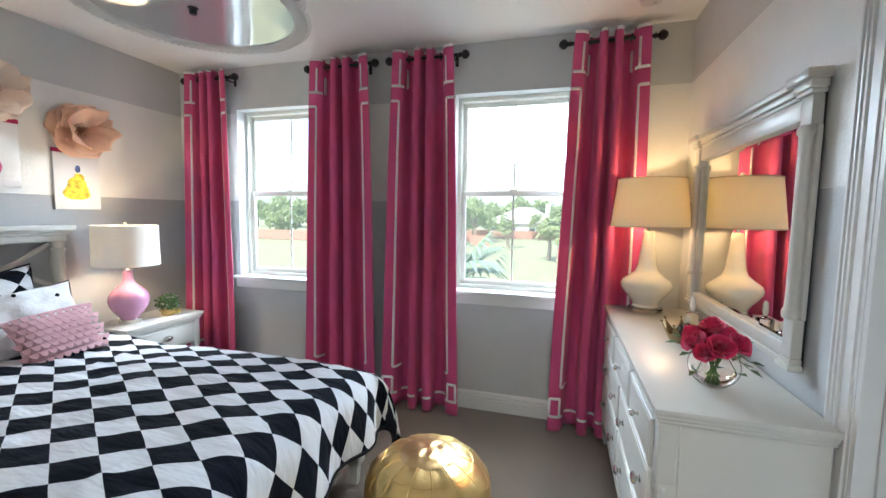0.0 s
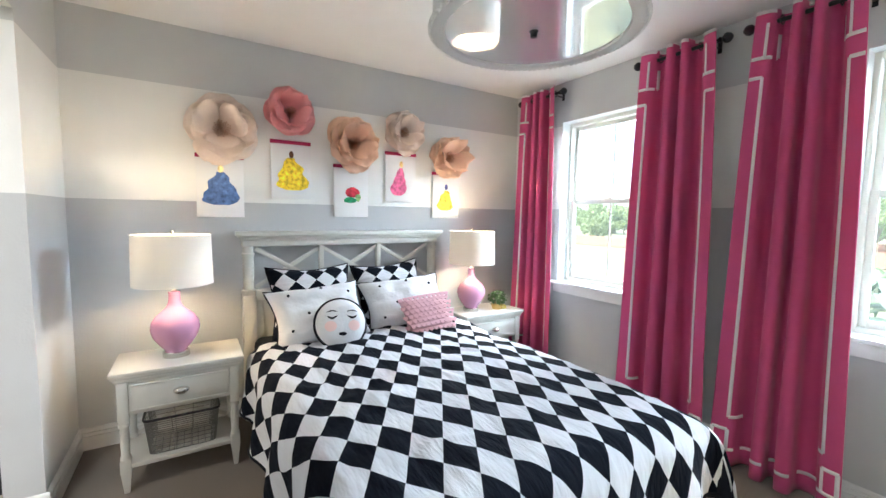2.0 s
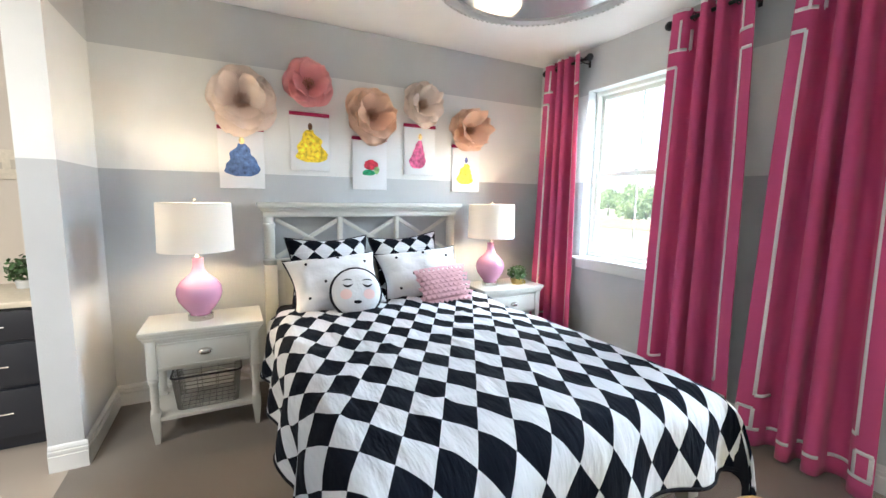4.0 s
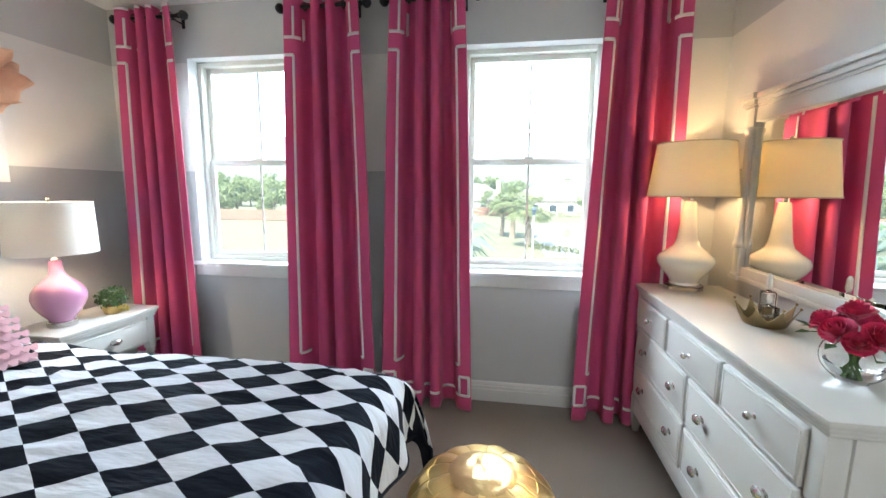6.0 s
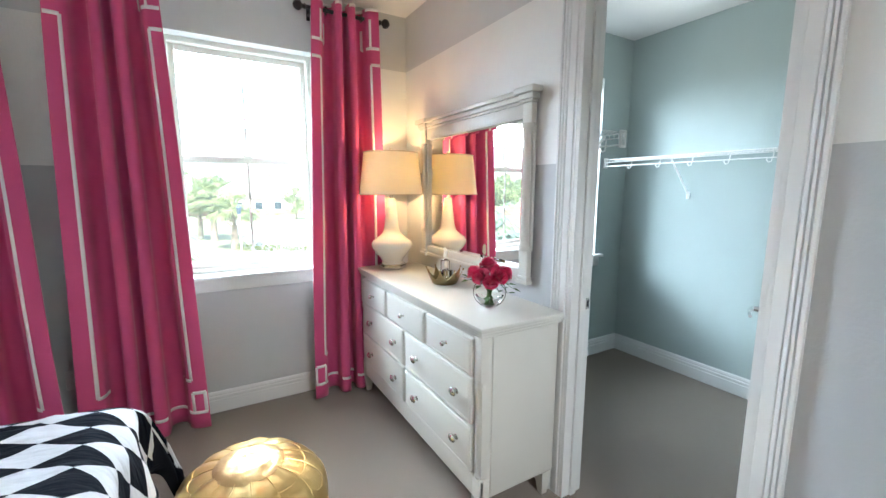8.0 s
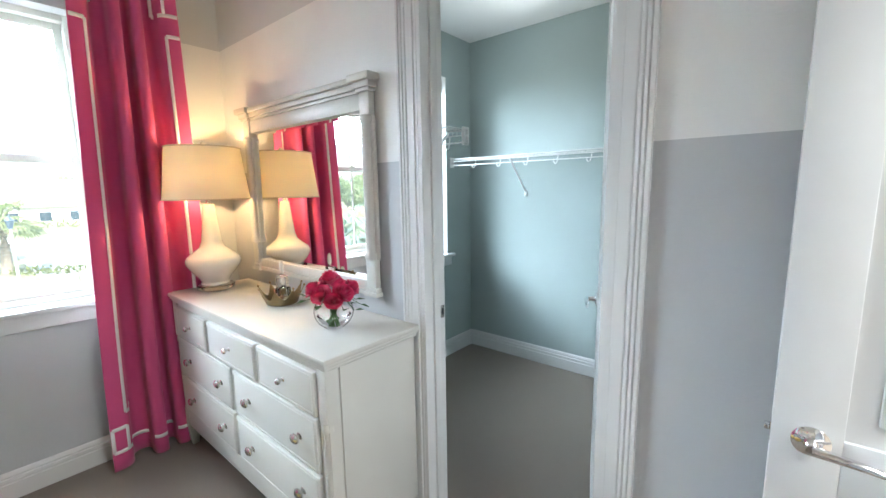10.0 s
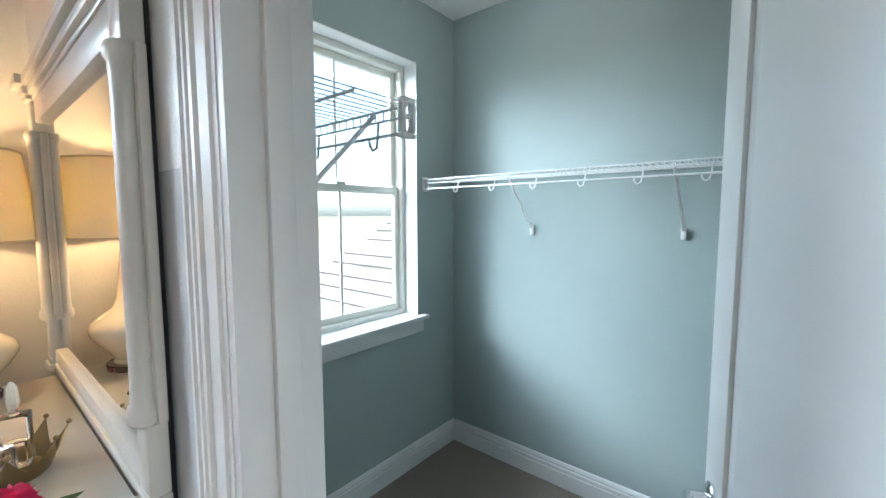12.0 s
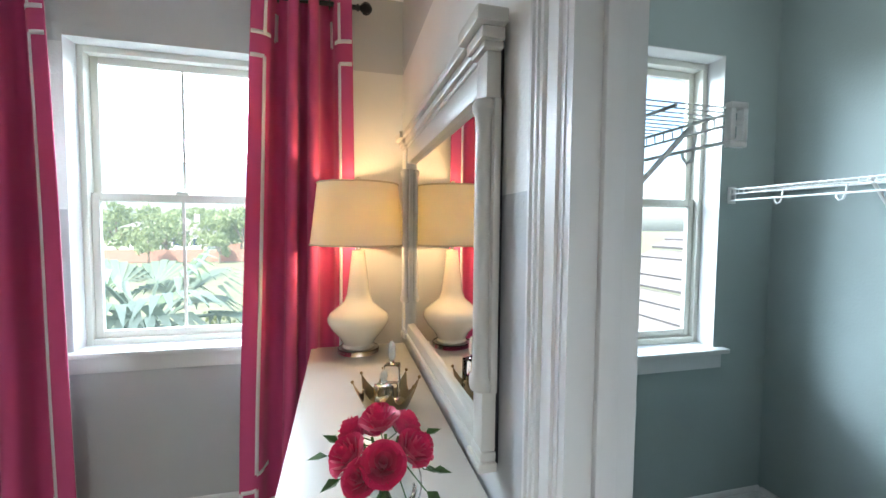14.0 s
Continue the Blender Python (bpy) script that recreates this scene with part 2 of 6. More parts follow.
def wall_with_windows(name, x0, x1, y0, y1, wins, material, label):
    bm = bmesh.new()
    xs = [x0] + [v for w in wins for v in w] + [x1]
    for i in range(0, len(xs), 2):
        box(bm, xs[i], xs[i + 1], y0, y1, 0, H + 0.02)
    for a, b in wins:
        box(bm, a, b, y0, y1, 0, WZ0)
        box(bm, a, b, y0, y1, WZ1, H + 0.02)
    bmesh.ops.remove_doubles(bm, verts=bm.verts, dist=1e-5)
    return structure(name, bm, material, label, "wall", smooth=False)


wall_with_windows("wall_north", WX - 0.2, 0.0, 0.0, 0.2, [W1, W2], WALL, "window wall painted in broad grey and white bands")
structure("wall_west", B(WX - 0.2, WX, -3.78, 0.0, 0, H), WALL, "bed wall painted in broad grey and white bands", "wall", smooth=False)
bm = bmesh.new()
box(bm, 0.0, 0.06, DY1, 0.2, 0, H)
box(bm, 0.0, 0.06, -3.78, DY0, 0, H)
box(bm, 0.0, 0.06, DY0, DY1, DH, H)
structure("wall_east", bm, WALL, "dresser wall painted in broad grey and white bands", "wall", smooth=False)
bm = bmesh.new()
box(bm, 0.06, 0.12, DY1, CY + 0.2, 0, H + 0.02)
box(bm, 0.06, 0.12, -3.30, DY0, 0, H + 0.02)
box(bm, 0.06, 0.12, DY0, DY1, DH, H + 0.02)
structure("wall_closet_west", bm, CLOSET, "blue-grey closet wall beside the door", "wall", smooth=False)
wall_with_windows("wall_closet_north", 0.12, CX + 0.15, CY, CY + 0.2, [CW], CLOSET, "blue-grey closet wall with a window")
structure("wall_closet_east", B(CX, CX + 0.15, -3.30, CY, 0, H + 0.02), CLOSET, "plain blue-grey closet wall", "wall", smooth=False)
structure("wall_closet_south", B(0.12, CX, -3.30, -3.15, 0, H + 0.02), CLOSET, "plain blue-grey closet wall", "wall", smooth=False)
# south side: a stub of wall beside the bed, an opening to the bathroom, then the wall with the entry
structure("wall_south_stub", B(WX, -3.53, SY - 0.15, SY, 0, H), WALL, "short end of banded wall beside an opening", "wall", smooth=False)
bm = bmesh.new()
box(bm, -2.45, -0.95, SY - 0.15, SY, 0, H)
box(bm, -3.53, -2.45, SY - 0.15, SY, 2.45, H)
box(bm, -0.95, 0.0, SY - 0.15, SY, DH, H)
structure("wall_south", bm, WALL, "banded wall behind the walker", "wall", smooth=False)
structure("wall_bath_west", B(-4.6, -4.40, -6.6, -3.78, 0, H), HALL, "beige wall beyond the opening", "wall", smooth=False)
structure("wall_bath_south", B(-4.40, 0.2, -6.6, -6.4, 0, H), HALL, "beige wall beyond the opening", "wall", smooth=False)
structure("wall_bath_east", B(0.0, 0.2, -6.4, -3.78, 0, H), HALL, "beige wall beyond the opening", "wall", smooth=False)

BASE = [(0, 0), (0.018, 0), (0.018, 0.086), (0.013, 0.089), (0.013, 0.094), (0.017, 0.098), (0.016, 0.112), (0.010, 0.115), (0.010, 0.120), (0.013, 0.124), (0.008, 0.137), (0.003, 0.143), (0, 0.144)]


def baseboard(a, b):
    structure("baseboard", rail(bmesh.new(), BASE, (*a, 0.0), (*b, 0.0)), TRIM, "white moulded baseboard", "baseboard", smooth=False)


baseboard((0, 0), (WX, 0))
baseboard((WX, -0.017), (WX, SY))
baseboard((WX + 0.017, SY), (-3.53, SY))
baseboard((-3.53, SY + 0.016), (-3.53, SY - 0.15))
baseboard((0, DY1 + 0.098), (0, -0.017))
baseboard((0, SY), (0, DY0 - 0.098))
baseboard((CX, CY), (0.12, CY))
baseboard((CX, -3.15), (CX, CY - 0.017))
baseboard((0.12, CY - 0.017), (0.12, DY1 + 0.098))

# ---- windows, doors and trim ----
def screen_mat():
    """Fine mesh, mostly gaps, with a pale scatter put in to haze the view."""
    m = mat("insect_screen_mesh", (0.62, 0.66, 0.62), 0.8)
    nt = m.node_tree
    tr = nt.nodes.new("ShaderNodeBsdfTransparent")
    tl = nt.nodes.new("ShaderNodeBsdfTranslucent")
    tl.inputs["Color"].default_value = (0.62, 0.70, 0.66, 1)
    a = nt.nodes.new("ShaderNodeMixShader")
    a.inputs[0].default_value = 0.7
    b = nt.nodes.new("ShaderNodeMixShader")
    b.inputs[0].default_value = 0.030
    nt.links.new(nt.nodes["Principled BSDF"].outputs[0], a.inputs[1])
    nt.links.new(tl.outputs[0], a.inputs[2])
    nt.links.new(tr.outputs[0], b.inputs[1])
    nt.links.new(a.outputs[0], b.inputs[2])
    nt.links.new(b.outputs[0], nt.nodes["Material Output"].inputs[0])
    return m


SCREEN = screen_mat()


def window(name, xa, xb, wy, label):
    """Single-hung vinyl window in a deep plastered reveal, with a centre muntin, stool and apron."""
    w = tagged(thing(name, label, "window"), kind="structure")
    y = wy + 0.125
    zm = 1.690
    fr = bmesh.new()
    for a, b in ((xa, xa + 0.03), (xb - 0.03, xb)):
        box(fr, a, b, y - 0.025, y + 0.06, WZ0 + 0.02, WZ1, 0.003)
    box(fr, xa + 0.03, xb - 0.03, y - 0.025, y + 0.06, WZ1 - 0.035, WZ1, 0.003)
    box(fr, xa + 0.03, xb - 0.03, y - 0.025, y + 0.06, WZ0 + 0.02, WZ0 + 0.05, 0.003)
    f = part("window_frame", fr, VINYL, w, "beige-white vinyl frame")
    for nm, z0, z1, dy in (("lower_sash", WZ0 + 0.05, zm + 0.02, 0.0), ("upper_sash", zm - 0.02, WZ1 - 0.035, 0.028)):
        s = bmesh.new()
        a, b = xa + 0.031, xb - 0.031
        for p, q in ((a, a + 0.035), (b - 0.035, b)):
            box(s, p, q, y + dy, y + dy + 0.026, z0, z1, 0.003)
        box(s, a + 0.035, b - 0.035, y + dy, y + dy + 0.026, z0, z0 + 0.038, 0.003)
        box(s, a + 0.035, b - 0.035, y + dy, y + dy + 0.026, z1 - 0.036, z1, 0.003)
        so = part(nm, s, VINYL, w)
        c = (xa + xb) / 2
        part("muntin", B(c - 0.007, c + 0.007, y + dy + 0.004, y + dy + 0.010, z0 + 0.038, z1 - 0.036), VINYL, so)
        pn = part("pane", B(a + 0.03, b - 0.03, y + dy + 0.012, y + dy + 0.016, z0 + 0.03, z1 - 0.03), PANE, so, "clear glass pane")
        pn.visible_shadow = False
    sc_ = part("insect_screen", B(xa + 0.032, xb - 0.032, y + 0.050, y + 0.0504, WZ0 + 0.052, zm), SCREEN, w, "fine grey mesh over the lower sash", smooth=False)
    sc_.visible_shadow = False
    lk = bmesh.new()
    box(lk, (xa + xb) / 2 - 0.03, (xa + xb) / 2 + 0.03, y - 0.012, y + 0.002, zm + 0.018, zm + 0.034, 0.004)
    part("sash_lock", lk, VINYL, w)
    rv = bmesh.new()
    for a, b in ((xa, xa + 0.004), (xb - 0.004, xb)):
        box(rv, a, b, wy - 0.002, y - 0.026, WZ0 + 0.02, WZ1 - 0.004)
    box(rv, xa, xb, wy - 0.002, y - 0.026, WZ1 - 0.004, WZ1)
    part("reveal", rv, TRIM, w, "white painted reveal")
    st = bmesh.new()
    box(st, xa, xb, wy, y - 0.025, WZ0, WZ0 + 0.02)
    box(st, xa - 0.055, xb + 0.055, wy - 0.052, wy, WZ0 - 0.004, WZ0 + 0.020, 0.005)
    part("window_sill", st, TRIM, w, "white painted stool")
    part("apron", B(xa - 0.035, xb + 0.035, wy - 0.020, wy - 0.0005, WZ0 - 0.085, WZ0 - 0.004, 0.004), TRIM, w)
    return w


window("window_1", *W1, 0.0, "white single-hung window looking on a lawn")
window("window_2", *W2, 0.0, "white single-hung window looking on houses")
window("window_3", *CW, CY, "closet window looking on a tiled roof")

# casing and jamb of the closet door
CAS = [(0, 0), (0.018, 0), (0.020, 0.003), (0.020, 0.010), (0.012, 0.012), (0.017, 0.016), (0.017, 0.023), (0.010, 0.026), (0.015, 0.030), (0.014, 0.037), (0.008, 0.041), (0.010, 0.045), (0.010, 0.075), (0.005, 0.077), (0.006, 0.090), (0, 0.090)]


def casing(y, s, x=0.0, d=-1):
    bm = bmesh.new()
    ring = [[bm.verts.new((x + d * o, y + s * (0.097 - u * 1.078), z)) for o, u in CAS] for z in (0.0, DH + 0.09)]
    n = len(CAS)
    for i in range(n):
        bm.faces.new((ring[0][i], ring[0][(i + 1) % n], ring[1][(i + 1) % n], ring[1][i]))
    bm.faces.new(ring[0])
    bm.faces.new(ring[1])
    return structure("trim", bm, TRIM, "white fluted door casing", "door casing", smooth=False)


casing(DY1 + 0.0, 1)
casing(DY0 - 0.0, -1)
casing(DY1 + 0.0, 1, 0.12, 1)
bm = bmesh.new()
box(bm, -0.016, 0.0, DY0, DY1, DH, DH + 0.09, 0.004)
structure("trim", bm, TRIM, "white head casing over the closet door", "door casing")
jm = bmesh.new()
box(jm, -0.004, 0.124, DY1 - 0.018, DY1 + 0.001, 0, DH)
box(jm, 0.045, 0.082, DY1 - 0.030, DY1 - 0.018, 0, DH - 0.02, 0.002)
box(jm, -0.004, 0.124, DY0 - 0.001, DY0 + 0.018, 0, DH)
box(jm, 0.020, 0.046, DY0 + 0.018, DY0 + 0.024, 0, DH - 0.02, 0.002)
box(jm, -0.004, 0.124, DY0 + 0.018, DY1 - 0.018, DH - 0.018, DH + 0.001)
structure("trim", jm, TRIM, "white door jamb with stops", "door jamb")
sp = thing("strike_plate", "small steel strike plate let into the jamb", "strike plate")
part("plate", B(0.094, 0.118, DY1 - 0.020, DY1 - 0.0175, 0.945, 1.0, 0.002), STEEL, sp)
# no hole is cut: a black block gives the recess its shade
part("recess_shade", B(0.100, 0.112, DY1 - 0.0212, DY1 - 0.0195, 0.957, 0.988), IRON, sp)


def door_leaf(name, loc, rz, width, label, lever_side=1, panels=True):
    """A moulded panel door; the hinge edge is at the origin, the leaf runs along +x."""
    d = tagged(thing(name, label, "door", loc=loc, rz=rz), kind="structure")
    hgt, t = DH - 0.025, 0.042
    core = bmesh.new()
    st, zr = 0.115, [(0.0, 0.20), (0.86, 0.98), (hgt - 0.12, hgt)]
    box(core, 0, st, -t / 2, t / 2, 0.012, hgt, 0.002)
    box(core, width - st, width, -t / 2, t / 2, 0.012, hgt, 0.002)
    for a, b in zr:
        box(core, st, width - st, -t / 2, t / 2, max(a, 0.012), b, 0.002)
    part("stiles_and_rails", core, TRIM, d)
    for z0, z1 in ((0.20, 0.86), (0.98, hgt - 0.12)):
        pb = bmesh.new()
        box(pb, st, width - st, -t / 2 + 0.009, t / 2 - 0.009, z0, z1)
        box(pb, st + 0.045, width - st - 0.045, -t / 2 + 0.003, t / 2 - 0.003, z0 + 0.045, z1 - 0.045, 0.006)
        part("panel", pb, TRIM, d, "raised moulded panel")
    for s in (1, -1):
        hb = bmesh.new()
        m = Matrix.Rotation(radians(-90 * s), 3, "X")
        lathe(hb, [(0, 0), (0.032, 0), (0.033, 0.006), (0.026, 0.011), (0.012, 0.014), (0.011, 0.045), (0, 0.046)], 20, (width - 0.065, s * t / 2, 0.965), m)
        tube(hb, [(width - 0.065, s * (t / 2 + 0.045), 0.965), (width - 0.10, s * (t / 2 + 0.050), 0.966), (width - 0.14, s * (t / 2 + 0.048), 0.962), (width - 0.175, s * (t / 2 + 0.044), 0.955)], [0.011, 0.010, 0.009, 0.007], 10)
        part("door_handle", hb, CHROME, d, "polished chrome lever")
    lb = bmesh.new()
    box(lb, width, width + 0.002, -0.012, 0.012, 0.935, 0.995, 0.0008)
    box(lb, width + 0.002, width + 0.012, -0.007, 0.007, 0.957, 0.973, 0.002)
    part("latch", lb, CHROME, d, "chrome latch bolt")
    return d


door_leaf("door_1", (0.140, DY0 + 0.045, 0), 19.5, 0.70, "white panel door standing open into the closet")
door_leaf("door_2", (-0.075, SY + 0.02, 0), 91.5, 0.74, "white panel bedroom door folded back against the wall")
for z in (1.60, 0.96, 0.25):
    h = thing("door_hinge", "brushed steel butt hinge with screws", "hinge", "closet door hinges", loc=(0.140, DY0 + 0.045, z), rz=19.5)
    part("leaf", B(-0.0035, -0.0005, -0.019, 0.019, -0.050, 0.050, 0.001), STEEL, h)
    part("knuckle", tube(bmesh.new(), [(-0.004, -0.024, -0.050), (-0.004, -0.024, 0.050)], 0.006, 10), STEEL, h)
    for dy_, dz in ((-0.006, -0.034), (0.007, -0.012), (-0.006, 0.012), (0.007, 0.034)):
        part("screw", lathe(bmesh.new(), [(0, 0.0012), (0.003, 0.0012), (0.0042, 0.0)], 10, (-0.0036, dy_, dz), Matrix.Rotation(radians(-90), 3, "Y")), IRON, h)

# ---- bed ----
YC = -1.85
YA, YB = -2.716, -1.000  # headboard ends


def harlequin(name, ox, oy, a, b, skew=0.0, turn=0.0, dark=(0.004, 0.006, 0.012), light=(0.62, 0.63, 0.66)):
    """Black and white diamonds printed on cotton, by the cloth's own coordinates in metres."""
    m = mat(name, light, 0.85, bump=0.25, bump_scale=350, spec=0.10)
    nt = m.node_tree
    p = nt.nodes["Principled BSDF"]
    uv = nt.nodes.new("ShaderNodeUVMap")
    wob = nt.nodes.new("ShaderNodeTexNoise")
    wob.inputs["Scale"].default_value = 9.0
    nt.links.new(uv.outputs[0], wob.inputs["Vector"])
    sep = nt.nodes.new("ShaderNodeSeparateXYZ")
    nt.links.new(uv.outputs[0], sep.inputs[0])

    def math_(op, x, y):
        n = nt.nodes.new("ShaderNodeMath")
        n.operation = op
        for i, v in enumerate((x, y)):
            if isinstance(v, (int, float)):
                n.inputs[i].default_value = v
            elif v is not None:
                nt.links.new(v, n.inputs[i])
        return n.outputs[0]

    nz = math_("MULTIPLY", math_("SUBTRACT", wob.outputs["Fac"], 0.5), 0.05)
    dx = math_("SUBTRACT", sep.outputs["X"], ox)
    dy = math_("SUBTRACT", sep.outputs["Y"], oy)
    s = math_("ADD", math_("DIVIDE", math_("ADD", dx, math_("MULTIPLY", dy, skew)), a), nz)
    w = math_("DIVIDE", math_("ADD", dy, math_("MULTIPLY", dx, turn)), b)
    fp = math_("FLOOR", math_("SUBTRACT", s, w), None)
    fq = math_("FLOOR", math_("ADD", s, w), None)
    par = math_("FLOORED_MODULO", math_("ADD", fp, fq), 2.0)
    mix = nt.nodes.new("ShaderNodeMix")
    mix.data_type = "RGBA"
    mix.inputs["A"].default_value, mix.inputs["B"].default_value = (*light, 1), (*dark, 1)
    nt.links.new(par, mix.inputs["Factor"])
    nt.links.new(mix.outputs["Result"], p.inputs["Base Color"])
    pk_ = nt.nodes.new("ShaderNodeTexNoise")
    pk_.inputs["Scale"].default_value, pk_.inputs["Detail"].default_value = 1.0, 3
    # long soft folds that run slantwise over the cloth
    fold = nt.nodes.new("ShaderNodeMapping")
    fold.inputs["Rotation"].default_value, fold.inputs["Scale"].default_value = (0, 0, 0.7), (4.0, 15.0, 1.0)
    nt.links.new(uv.outputs[0], fold.inputs["Vector"])
    nt.links.new(fold.outputs[0], pk_.inputs["Vector"])
    b2 = nt.nodes.new("ShaderNodeBump")
    b2.inputs["Strength"].default_value, b2.inputs["Distance"].default_value = 0.80, 0.03
    nt.links.new(pk_.outputs["Fac"], b2.inputs["Height"])
    nt.links.new(p.inputs["Normal"].links[0].from_socket, b2.inputs["Normal"])
    nt.links.new(b2.outputs[0], p.inputs["Normal"])
    return m


DUVET = harlequin("harlequin_cotton", -2.208, -2.139, 0.227, 0.144, 0.063, -0.013)
SHAM = harlequin("harlequin_sham_cotton", 0.02, 0.0, 0.155, 0.150)

bed = thing("bed", "warm-grey painted wooden queen bed with a lattice headboard, made up", "bed", loc=(0, 0, 0))
hx = -4.148
for y in (YA + 0.085, YB - 0.085):
    pb = bmesh.new()
    box(pb, hx - 0.045, hx + 0.045, y - 0.045, y + 0.045, 0.0, 0.94, 0.004)
    lathe(pb, [(0.045, 0.94), (0.050, 0.955), (0.050, 0.975), (0.036, 0.985), (0.036, 1.0), (0.040, 1.15), (0.036, 1.22), (0.044, 1.235), (0.044, 1.25), (0.036, 1.255), (0.036, 1.30)], 20, (hx, y, 0))
    part("post", pb, BEDPAINT, bed)
cr = bmesh.new()
for z0, z1, o in ((1.300, 1.345, 0.0), (1.345, 1.362, 0.014), (1.362, 1.378, 0.026), (1.378, 1.410, 0.040)):
    box(cr, hx - 0.04, hx + 0.035 + o, YA + 0.045 - o, YB - 0.045 + o, z0, z1, 0.003)
part("crown_rail", cr, BEDPAINT, bed, "stepped crown rail")
part("mid_rail", B(hx - 0.03, hx + 0.03, YA + 0.13, YB - 0.13, 0.90, 0.98, 0.004), BEDPAINT, bed)
y0, y1 = YA + 0.13, YB - 0.13
pan = part("panel", B(hx - 0.012, hx + 0.008, y0, y1, 0.30, 0.90), BEDPAINT, bed)
for k in range(3):
    a = y0 + k * (y1 - y0) / 3
    for p_, q_ in ((a, a + 0.05), (a + (y1 - y0) / 3 - 0.05, a + (y1 - y0) / 3)):
        part("stile", B(hx - 0.014, hx + 0.022, p_ + 0.0005, q_ - 0.0005, 0.301, 0.899, 0.003), BEDPAINT, pan)


def slat(y_a, z_a, y_b, z_b, w=0.03, d=0.02, x=hx):
    bm = bmesh.new()
    L = math.hypot(y_b - y_a, z_b - z_a)
    box(bm, -d / 2, d / 2, 0, L, -w / 2, w / 2, 0.003)
    bm.transform(Matrix.Translation((x, y_a, z_a)) @ Matrix.Rotation(math.atan2(z_b - z_a, y_b - y_a), 4, "X"))
    return bm


# lattice: three crossed bays between two uprights
wseg = (y1 - y0) / 3
for k in range(3):
    ya, yb = y0 + k * wseg, y0 + (k + 1) * wseg
    part("lattice_slat", slat(ya, 1.285, yb, 0.99, x=hx + 0.006), BEDPAINT, bed)
    part("lattice_slat", slat(ya, 0.99, yb, 1.285, x=hx - 0.006), BEDPAINT, bed)
for k in (1, 2):
    y = y0 + k * wseg
    part("lattice_upright", B(hx - 0.020, hx + 0.020, y - 0.018, y + 0.018, 0.98, 1.30, 0.003), BEDPAINT, bed)
FX = -1.86
for y in (YC - 0.80, YC + 0.77):
    part("side_rail", B(hx + 0.05, FX, y, y + 0.03, 0.20, 0.36, 0.005), BEDPAINT, bed)
part("foot_rail", B(FX, FX + 0.045, YC - 0.80, YC + 0.80, 0.20, 0.38, 0.006), BEDPAINT, bed)
for y in (YC - 0.77, YC + 0.77):
    lb = bmesh.new()
    box(lb, FX - 0.03, FX + 0.05, y - 0.04, y + 0.04, 0.12, 0.40, 0.005)
    lathe(lb, [(0.0, 0.0), (0.026, 0.0), (0.036, 0.12)], 4, (FX + 0.01, y, 0), Matrix.Rotation(radians(45), 3, "Z"))
    part("foot_leg", lb, BEDPAINT, bed)
part("mattress", B(hx + 0.05, FX - 0.01, YC - 0.765, YC + 0.765, 0.34, 0.64, 0.06, 4), BLACKCLOTH, bed, "mattress in a black fitted sheet")


# the duvet: a sheet that lies on the mattress and hangs over three sides
def hang(d, r, flare):
    """From d metres of cloth past the edge: how far out and how far down it comes."""
    if d <= 0:
        return d, 0.0
    q = r * math.pi / 2
    if d < q:
        return r * math.sin(d / r), r * (1 - math.cos(d / r))
    return r + (d - q) * flare, r + (d - q) * math.sqrt(1 - flare * flare)


def duvet_point(s, w):
    """s: metres from the duvet's head end; w: metres across from the middle."""
    L, hw = 1.89, 0.70
    os_, ds = hang(s - L, 0.13, 0.12)
    ow, dw = hang(abs(w) - hw, 0.15, 0.10)
    x = -3.72 + L + os_
    sg = 1 if w >= 0 else -1
    y = YC + sg * (hw + ow)
    # the corner folds inwards where both sides hang
    both = min(ds, dw)
    z = 0.715 - (ds ** 3 + dw ** 3) ** (1 / 3)
    if both > 0:
        x += both * 0.26
        y -= sg * both * 0.26
    drop = ds + dw
    p = Vector((s * 2.0, w * 2.0, 3.1))
    z += 0.030 * (noise.noise(p * 0.9) + 0.2) * max(0.0, 1 - drop * 4) - 0.03 * (abs(w) / hw) ** 2 * (1 if abs(w) < hw else 0)
    if abs(w) >= hw:
        z -= 0.03
    c = Vector((s * 3.0 + w * 2.2, w * 5.0 - s * 1.5, 0.7))
    z += 0.010 * noise.noise(c * 1.3) + 0.006 * noise.noise(c * 3.1)
    # sharp little creases running across the cloth
    c2 = Vector((s * 1.6 + w * 2.4, w * 2.6 - s * 3.4, 5.2))
    z += 0.014 * max(0.0, 1 - abs(noise.noise(c2)) * 7) * (0.4 + noise.noise(c * 0.7))
    z += 0.012 * max(0.0, 1 - s / 0.5) * math.sin(w * 19 + 2 * noise.noise(Vector((w * 4, s * 3, 0))))
    if dw > 0.05:
        y += sg * 0.030 * math.sin(s * 13 + 1.5 * noise.noise(Vector((s * 3, 0, 1)))) * min(1, (dw - 0.05) * 4)
    if ds > 0.05:
        x += 0.026 * math.sin(w * 14 + 1.2 * noise.noise(Vector((0, w * 3, 1)))) * min(1, (ds - 0.05) * 4)
    return Vector((x, y, max(z, 0.06)))


